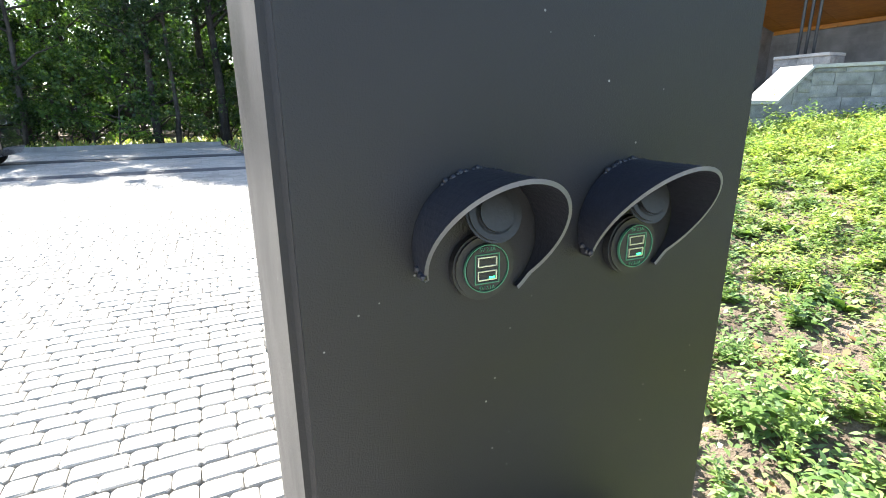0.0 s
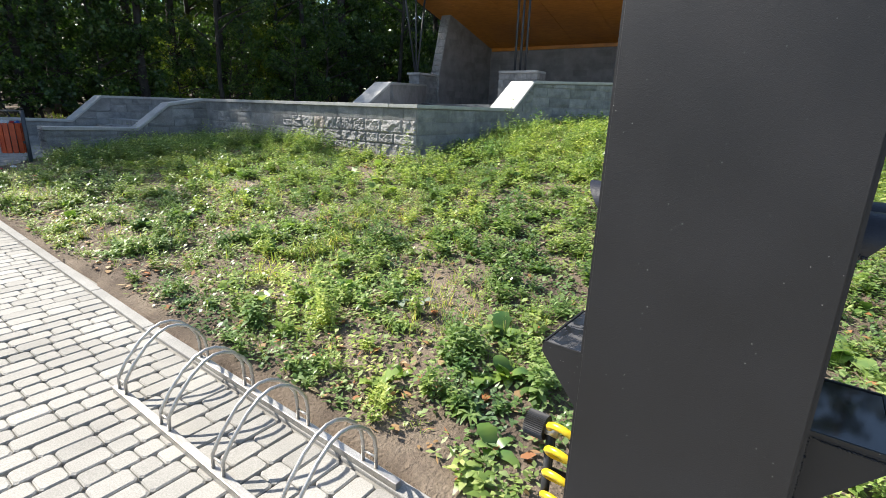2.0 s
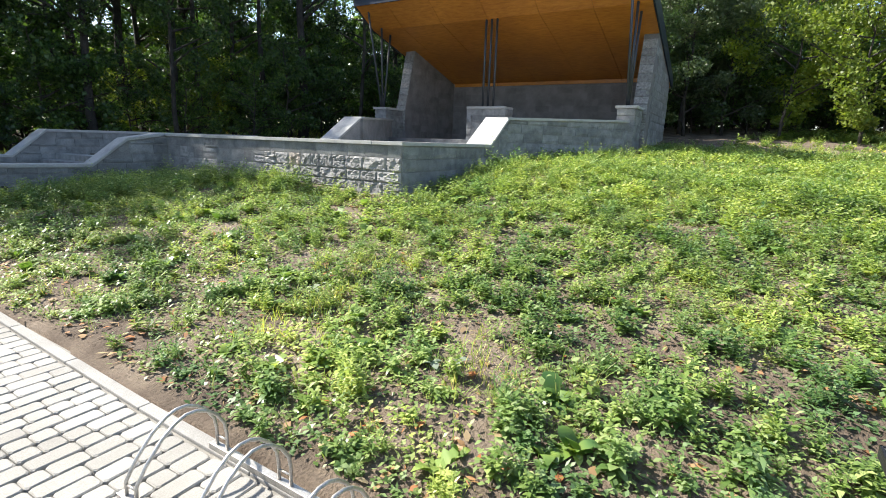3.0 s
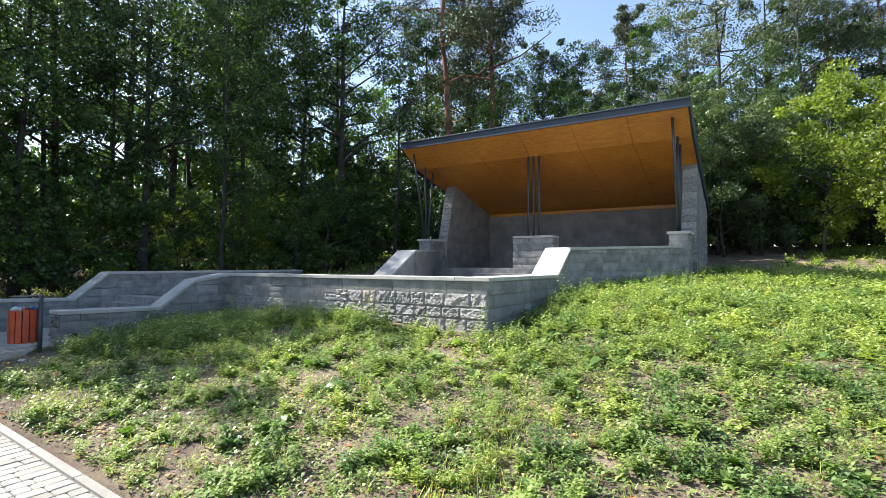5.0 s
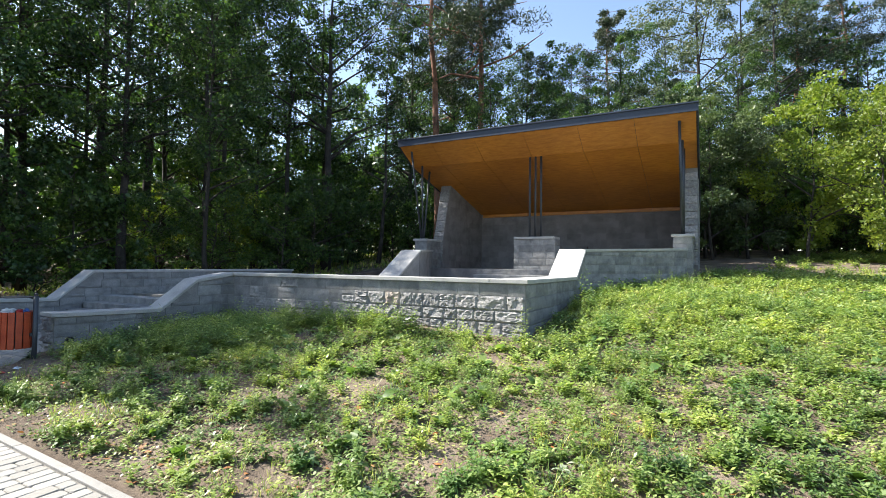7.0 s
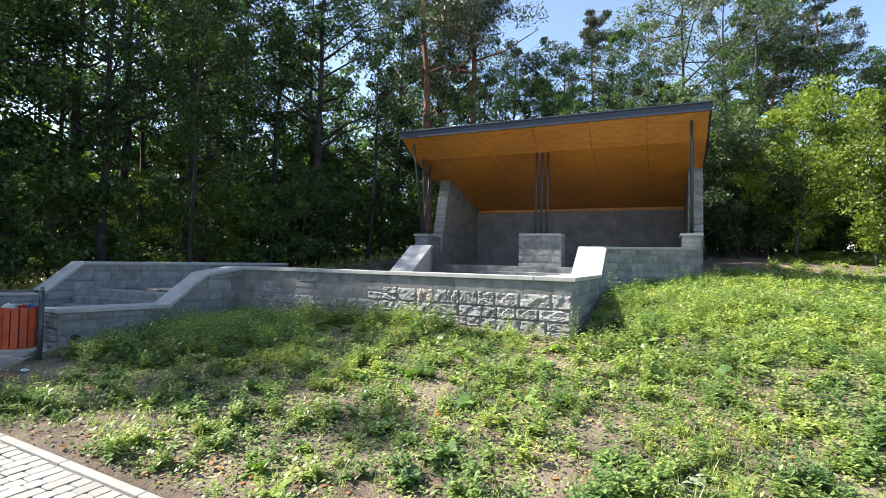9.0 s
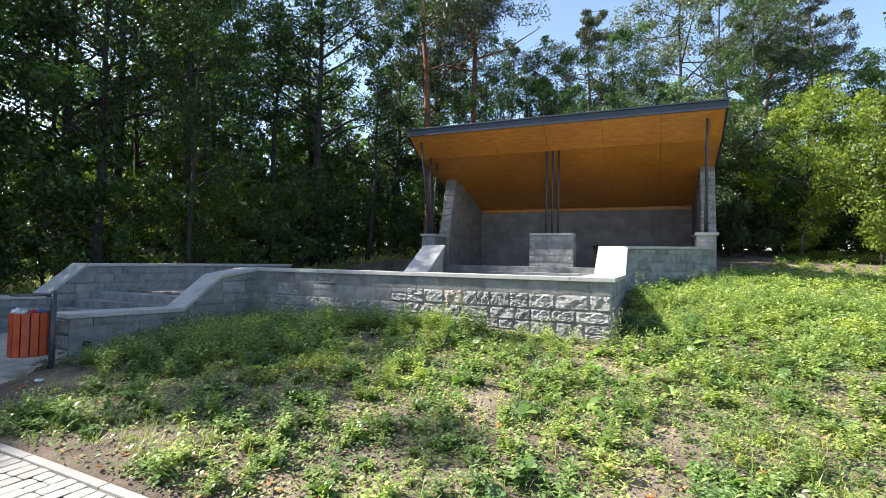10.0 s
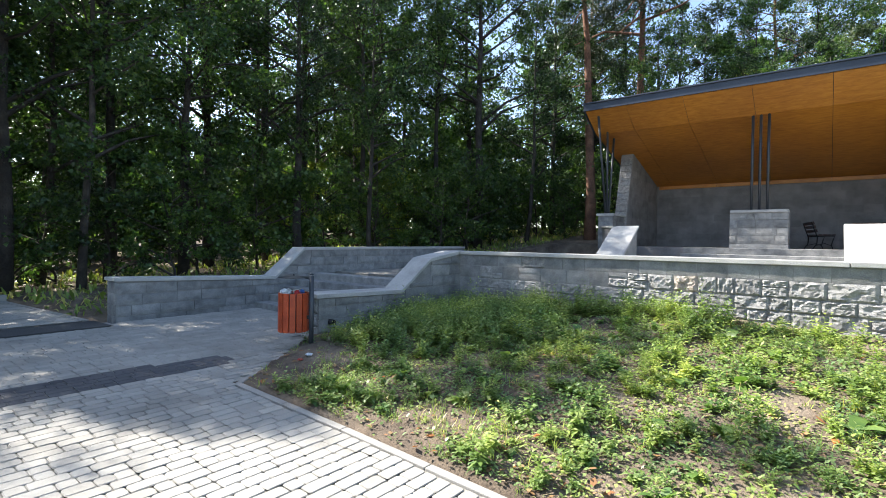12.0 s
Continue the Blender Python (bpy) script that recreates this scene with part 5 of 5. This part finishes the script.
def ring_tube(r1, r0, depth, n=18):
    """A short open pipe along z, centred."""
    bm = bmesh.new()
    rows = [[bm.verts.new((r * math.cos(2 * math.pi * i / n), r * math.sin(2 * math.pi * i / n), z)) for i in range(n)] for r, z in ((r1, -depth / 2), (r1, depth / 2), (r0, depth / 2), (r0, -depth / 2))]
    for k in range(4):
        a, b = rows[k], rows[(k + 1) % 4]
        for i in range(n):
            bm.faces.new((a[i], a[(i + 1) % n], b[(i + 1) % n], b[i]))
    bmesh.ops.recalc_face_normals(bm, faces=bm.faces)
    return bm


# ---- benches on the stage ----
BENCH_WOOD = mottled("dark_bench_slat", (0.035, 0.016, 0.012), (0.055, 0.024, 0.018), (0.08, 0.035, 0.025), 4, 40, 0.45, relief=0.15, vary=0.1)


def bench(m):
    b = thing("park_bench", m, "dark wooden park bench with curved cast-iron legs on the stage", "bench", "benches on the stage")
    for y in (-0.62, 0.62):
        leg = tube([(0.20, y, 0.0), (0.16, y, 0.12), (0.20, y, 0.28), (0.24, y, 0.40), (0.0, y, 0.40), (-0.20, y, 0.39), (-0.27, y, 0.60), (-0.34, y, 0.84)], 0.018, 8)
        add_tube(leg, [(-0.30, y, 0.0), (-0.20, y, 0.16), (-0.19, y, 0.39)], 0.018, 8)
        add_tube(leg, [(-0.24, y, 0.10), (0.0, y, 0.17), (0.17, y, 0.10)], 0.012, 8)
        part("leg", leg, BLACK_PAINT, b, "black cast-iron leg", True)
    for x in (-0.14, -0.03, 0.08, 0.19):
        part("seat_slat", box(x - 0.045, -0.75, 0.415, x + 0.045, 0.75, 0.45, 0.006), BENCH_WOOD, b)
    for z in (0.56, 0.68, 0.80):
        s = part("back_slat", box(-0.016, -0.75, -0.045, 0.016, 0.75, 0.045, 0.006), BENCH_WOOD, b)
        s.matrix_basis = pose(-0.215 - (z - 0.5) * 0.32, 0, z, 0, -17)
    return b


B1 = bench(pose(17.6, 7.45, 1.80, 0, 0, -78))
copy_thing(B1, pose(17.95, 5.9, 1.80, 0, 0, 182))

# ---- parked car ----
CAR_PAINT, _nt, _b = material("black_car_paint", 0.2)
_b.inputs["Base Color"].default_value = (0.008, 0.008, 0.010, 1)
_b.inputs["Coat Weight"].default_value = 1.0
RUBBER = mottled("tyre_rubber", (0.012,) * 3, (0.018,) * 3, (0.026,) * 3, 10, 120, 0.8, relief=0.2, vary=0)
CAR_GLASS, _nt, _b = material("tinted_glass", 0.05)
_b.inputs["Base Color"].default_value = (0.012, 0.014, 0.016, 1)
car = thing("parked_car", pose(-6.48, 16.4, path_z(16.4)), "black parked car at the edge of the paving", "car")
prof = [(-2.1, 0.30), (-2.15, 0.62), (-2.0, 0.80), (-1.1, 0.92), (-0.45, 1.38), (0.9, 1.45), (1.75, 1.30), (2.08, 0.95), (2.12, 0.45), (2.0, 0.28)]
part("body", prism(prof, "y", -0.85, 0.85, 0.05), CAR_PAINT, car, "black painted body")
for y in (-0.853, 0.833):
    part("side_window", prism([(-0.85, 0.95), (-0.38, 1.30), (0.85, 1.36), (1.45, 1.24), (1.55, 0.98)], "y", y, y + 0.02), CAR_GLASS, car)
part("rear_window", prism([(1.80, 1.27), (2.02, 1.02), (2.06, 1.02), (1.84, 1.27)], "y", -0.62, 0.62), CAR_GLASS, car)
for x in (-1.35, 1.38):
    for y in (-0.80, 0.80):
        t = bmesh.new()
        bmesh.ops.create_cone(t, cap_ends=True, segments=32, radius1=0.34, radius2=0.34, depth=0.22, matrix=pose(x, y, 0.34, 90))
        bmesh.ops.bevel(t, geom=[e for e in t.edges if any(len(f.verts) > 4 for f in e.link_faces)], offset=0.03, segments=3, affect="EDGES")
        wh = part("tyre", t, RUBBER, car, "black rubber tyre")
        part("rim", disc(0.22, y + (0.115 if y > 0 else -0.115), y, 0.34, x, 24), GALV, wh, "silver wheel rim")
for y in (-0.7, 0.7):
    part("tail_light", box(2.06, y - 0.1, 0.72, 2.13, y + 0.1, 0.9, 0.02), CAR_GLASS, car, "dark tinted tail light")

# ---- kerbs ----
kerb = thing("kerb", pose(0, 0, 0), "pale concrete kerb edging the paving", "kerb", kind="structure")
kerb_unit = {}


def kerb_run(p, q, length, width, z_of, high=0.003, deep=0.2):
    p, q = Vector(p), Vector(q)
    n = max(1, round((q - p).length / length))
    for i in range(n):
        a, b = p.lerp(q, i / n), p.lerp(q, (i + 1) / n)
        d = b - a
        ln = round(d.length, 3)
        if (ln, width) not in kerb_unit:
            bm = box(0.003, -width, -deep, ln - 0.003, 0, 0, 0.008)
            me = bpy.data.meshes.new("kerb_stone")
            bm.to_mesh(me)
            bm.free()
            me.materials.append(KERB)
            kerb_unit[(ln, width)] = me
        ob = new("kerb_stone", kerb_unit[(ln, width)])
        ob.parent = kerb
        za, zb = z_of(a.y) + high, z_of(b.y) + high
        ob.matrix_basis = pose(a.x, a.y, za, 0, -math.degrees(math.atan2(zb - za, ln)), math.degrees(math.atan2(d.y, d.x)))


for ya, yb in ((-8, 4.5), (4.5, 6.5), (6.5, 8.5), (8.5, 10.5), (10.5, KERB_END)):
    kerb_run((kerb_x(ya) - 0.08, ya), (kerb_x(yb) - 0.08, yb), 1.0, 0.08, path_z)
kerb_run((kerb_x(KERB_END) - 0.06, KERB_END + 0.02), (1.70, 12.93), 0.55, 0.07, path_z)
kerb_run((1.71, 12.95), (2.72, 13.38), 0.45, 0.07, path_z)
kerb_run((-14, 21.75), (0.5, 21.75), 1.0, 0.15, path_z, 0.14)
kerb_run((0.48, 21.6), (0.96, 17.75), 0.8, 0.10, path_z, 0.01)
road = tagged(link_mesh("road", prism([(-40, 16.6), (1.04, 16.87), (1.0, 17.64), (-40, 17.64)], "z", path_z(17.2) - 0.06, path_z(17.2) + 0.002), ASPHALT), "dark asphalt strip across the paving", "road", kind="structure")

# ---- drain pipes in the walls ----
for m in (pose(6.03, 8.94, 0.80, 0, 90), pose(2.99, 13.40, 0.56, 90)):
    dp = thing("drain_pipe", m, "short dark plastic drain pipe in the stone wall", "pipe", "drain pipes")
    part("pipe", ring_tube(0.045, 0.036, 0.16), PLASTIC, dp, smooth=True)

# ---- wall stones ----
G = ground_z


def stone_face(name, p, q, out, top, bottom, courses, lengths, choose, seed, **kw):
    masonry(wall_obs[name], p, q, out, top, bottom, courses, lengths, choose, seed, **kw)


def flat_choice(r3, s, z, row):
    return r3.choice(FLAT_BLOCKS), 0.05


def front_choice(r3, s, z, row):
    # s runs from the free corner; the split stones are lower down towards that corner
    lim = 1.43 if s < 3.4 else 1.2
    if row == 0 and s < 4.2 or s > 6.2:
        return r3.choice(FLAT_BLOCKS), 0.028
    if z < lim or r3.random() < 0.3:
        if 2.45 < s < 2.8 and 1.2 < z < 1.45:
            return RUSTY_BLOCK, 0.04
        return r3.choice(SPLIT_BLOCKS), (0.036 if s < 3.6 else 0.024)
    return r3.choice(FLAT_BLOCKS), 0.028


def prof_fn(name):
    top = WALLS[name][2]
    return lambda s: profile_at(top, s)


stone_face("wall_front", (6.05, 6.35), (6.05, 13.10), (-1, 0), prof_fn("wall_front"), lambda s: G(6.0, 6.35 + s) - 0.1, [0.21, 0.24, 0.19, 0.26, 0.2], (0.22, 0.52), front_choice, 3, joint=0.009, proud=0.006, split=0.3)
stone_face("wall_flank", (6.05, 6.35), (10.45, 6.37), (0, -1), prof_fn("wall_flank"), lambda s: G(6.05 + s, 6.3) - 0.1, [0.22, 0.22, 0.22], (0.35, 0.62), flat_choice, 4)
dd = Vector((14.25 - 10.45, 4.24 - 6.37)).normalized()
stone_face("wall_diagonal", (10.45, 6.37), (14.25, 4.24), (dd.y, -dd.x), prof_fn("wall_diagonal"), lambda s: G(10.45 + s * dd.x, 6.3 + s * dd.y) - 0.1, [0.23, 0.22, 0.22], (0.4, 0.7), flat_choice, 5)
dw = (Vector((6.05, 13.10)) - Vector(NEAR_END)).normalized()
stone_face("wall_near_wing", NEAR_END, (6.05, 13.10), (dw.y, -dw.x), prof_fn("wall_near_wing"), lambda s: G(2.78 + s, 13.2) - 0.1, [0.2, 0.21, 0.2, 0.2], (0.35, 0.65), flat_choice, 6)
stone_face("wall_near_wing", (2.78 - dw.y * 0.42, 13.45 + dw.x * 0.42), NEAR_END, (-dw.x, -dw.y), lambda s: 0.945, lambda s: 0.25, [0.24, 0.2, 0.22], (0.2, 0.4), lambda r3, s, z, row: (r3.choice(SPLIT_BLOCKS), 0.08), 7)
stone_face("wall_far_wing", (1.27, 17.35), (12.0, 17.35), (0, -1), prof_fn("wall_far_wing"), lambda s: 0.3 + (0.75 if s > 3.8 else 0), [0.2, 0.21, 0.2, 0.21], (0.4, 0.7), flat_choice, 8)
stone_face("wall_far_wing", (1.27, 17.77), (1.27, 17.35), (-1, 0), lambda s: 1.05, lambda s: 0.25, [0.21, 0.21], (0.3, 0.45), flat_choice, 9)


def pier_choice(r3, s, z, row):
    return r3.choice(FLAT_BLOCKS), 0.045


for p, (x0, x1, w, lo) in zip(PIERS, ((14.12, 14.72, 1.39, 1.62), (14.12, 15.3, 0.50, 1.9), (14.12, 15.3, 0.50, 1.9))):
    yc = p.matrix_basis.translation.y
    masonry(p, (x0 + 0.02, yc - w / 2), (x0 + 0.02, yc + w / 2), (-1, 0), lambda s: 2.80, lambda s: lo, [0.2, 0.23, 0.22, 0.23], (0.25, 0.55), pier_choice, 11)
    for sy in (-1, 1):
        a, b = (x0, yc + sy * (w / 2 - 0.02)), (x1, yc + sy * (w / 2 - 0.02))
        masonry(p, a if sy < 0 else b, b if sy < 0 else a, (0, sy), lambda s: 2.80, lambda s: lo, [0.2, 0.23, 0.22, 0.23], (0.25, 0.5), pier_choice, 12)


def stage_choice(r3, s, z, row):
    return r3.choice(STAGE_BLOCKS), 0.04


masonry(bw, (18.95, 4.45), (18.95, 12.73), (-1, 0), lambda s: 3.98, lambda s: 1.85, [0.24], (0.42, 0.62), stage_choice, 13, proud=0.004, joint=0.009)


def lean_fits(flip):
    def fits(a, b, z0, z1):
        x0, x1 = (15.24 + a, 15.24 + b) if not flip else (19.3 - b, 19.3 - a)
        front = 15.24 + max(0, z1 - 2.8) * 0.26 + 0.02
        return x0 > front and z1 < soffit_z(x1) - 0.01
    return fits


def side_choice(r3, s, z, row):
    return r3.choice(FLAT_BLOCKS), 0.045


masonry(se, (15.24, 4.02), (19.3, 4.02), (0, -1), lambda s: 4.95, lambda s: 1.75, [0.24], (0.4, 0.65), side_choice, 14, fits=lean_fits(False))
masonry(sw, (15.24, 12.74), (18.9, 12.74), (0, -1), lambda s: 4.95, lambda s: 1.85, [0.24], (0.42, 0.62), stage_choice, 15, proud=0.004, joint=0.009, fits=lean_fits(False))
# leaning front edges of the side walls, in split stone
for wall, y0 in ((se, 4.02), (sw, 12.74)):
    r3 = random.Random(16)
    z = 2.0
    while z < 4.85:
        h = r3.uniform(0.2, 0.3)
        me = r3.choice(SPLIT_BLOCKS)
        ob = new("stone", me)
        ob.parent = wall
        zx = 15.24 + max(0, z - 2.8) * 0.26
        tilt = math.atan(0.26) if z > 2.75 else 0
        up_v = Vector((math.sin(tilt), 0, math.cos(tilt)))
        inw = Vector((math.cos(tilt), 0, -math.sin(tilt)))
        m = Matrix.Identity(4)
        for c, (vec, sc) in enumerate(((Vector((0, -1, 0)), 0.40), (inw, 0.03), (up_v, h - 0.012))):
            for r in range(3):
                m[r][c] = vec[r] * sc
        m.translation = Vector((zx, y0 + 0.41, z)) - inw * 0.018
        ob.matrix_basis = m
        z += h * math.cos(tilt)


# ---- paving blocks ----
def paver_shape(length, width, seed, fine=True):
    """A tumbled block: a slightly crowned top with rounded corners."""
    rp = random.Random(seed)
    c = min(length, width) * 0.12
    def outline(inset):
        L, W, k = length / 2 - inset, width / 2 - inset, c
        pts = [(L - k, -W), (L, -W + k), (L, W - k), (L - k, W), (-L + k, W), (-L, W - k), (-L, -W + k), (-L + k, -W)]
        return [(x + rp.uniform(-0.002, 0.002), y + rp.uniform(-0.002, 0.002)) for x, y in pts]
    o0, o1, o2 = outline(0.0010), outline(0.0020), outline(0.0085)
    v = [(x, y, -0.03) for x, y in o0] + [(x, y, -0.0065) for x, y in o1] + [(x, y, 0.0) for x, y in o2]
    return v


def paver_faces(b=0):
    f = []
    for r in (0, 8):
        for i in range(8):
            j = (i + 1) % 8
            f.append((b + r + i, b + r + j, b + r + 8 + j, b + r + 8 + i))
    f.append(tuple(b + 16 + i for i in range(8)))
    return f


ROW, LENGTHS = 0.122, (0.12, 0.18, 0.24)
unit = {}
for ln in LENGTHS:
    for s in range(3):
        me = bpy.data.meshes.new("paving_block")
        me.from_pydata(paver_shape(ln, ROW, s + int(ln * 1000)), [], paver_faces())
        me.materials.append(PAVER)
        unit[(ln, s)] = me
rp = random.Random(77)
single, rest_v, rest_f, dark_f = 0, [], [], []
j = 0
y = -5.0
while y < 21.5:
    x = kerb_x(y) - 0.09 - rp.uniform(0, 0.02)
    if y > KERB_END:
        x = kerb_x(y) - 0.09 + (min(y, 13.45) - KERB_END) * 1.5
    if y > 13.45:
        x = 3.95
    if y > 17.1:
        x = 0.93 - (y - 17.2) * 0.12
    x_end = -10.0
    while x > x_end:
        ln = rp.choice(LENGTHS)
        cx, cz = x - ln / 2, path_z(y) + rp.uniform(-0.0025, 0.0025)
        if 13.3 < y < 13.95 and cx > 2.62:
            x -= ln
            continue
        if not (16.8 < y < 17.7 and cx < 1.1):
            if -1.2 < cx < 0.75 and 2.0 < y < 5.2 and single < 300:
                ob = new("paving_block", unit[(ln, rp.randrange(3))])
                ob.parent = pavement
                ob.matrix_basis = pose(cx, y, cz, rp.uniform(-0.6, 0.6), rp.uniform(-0.6, 0.6))
                single += 1
            else:
                b = len(rest_v)
                ta, tb = rp.uniform(-0.012, 0.012), rp.uniform(-0.012, 0.012)
                rest_v += [(cx + vx, y + vy, cz + vz + vx * ta + vy * tb + vy * 0.032) for vx, vy, vz in paver_shape(ln, ROW, rp.randrange(9999))]
                fs_new = paver_faces(b) if cx > -3.5 and y < 9 else paver_faces(b)[8:]
                # blocks in a band across the way take the darker colour
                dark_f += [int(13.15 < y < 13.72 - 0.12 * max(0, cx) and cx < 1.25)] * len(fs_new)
                rest_f += fs_new
        x -= ln
    y += ROW
ISLAND = PAVER.copy()
ISLAND.name = "paver_concrete_laid"
nt = ISLAND.node_tree
geo = nt.nodes.new("ShaderNodeNewGeometry")
for n in list(nt.nodes):
    if n.type == "OBJECT_INFO":
        for l in list(n.outputs["Random"].links):
            nt.links.new(geo.outputs["Random Per Island"], l.to_socket)
        nt.nodes.remove(n)
me = bpy.data.meshes.new("paving_blocks")
me.from_pydata(rest_v, [], rest_f)
me.materials.append(ISLAND)
me.materials.append(PAVER_BAND)
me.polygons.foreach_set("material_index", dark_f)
blocks = new("paving_blocks", me)
blocks.parent = pavement
tagged(blocks, kind="stuff")
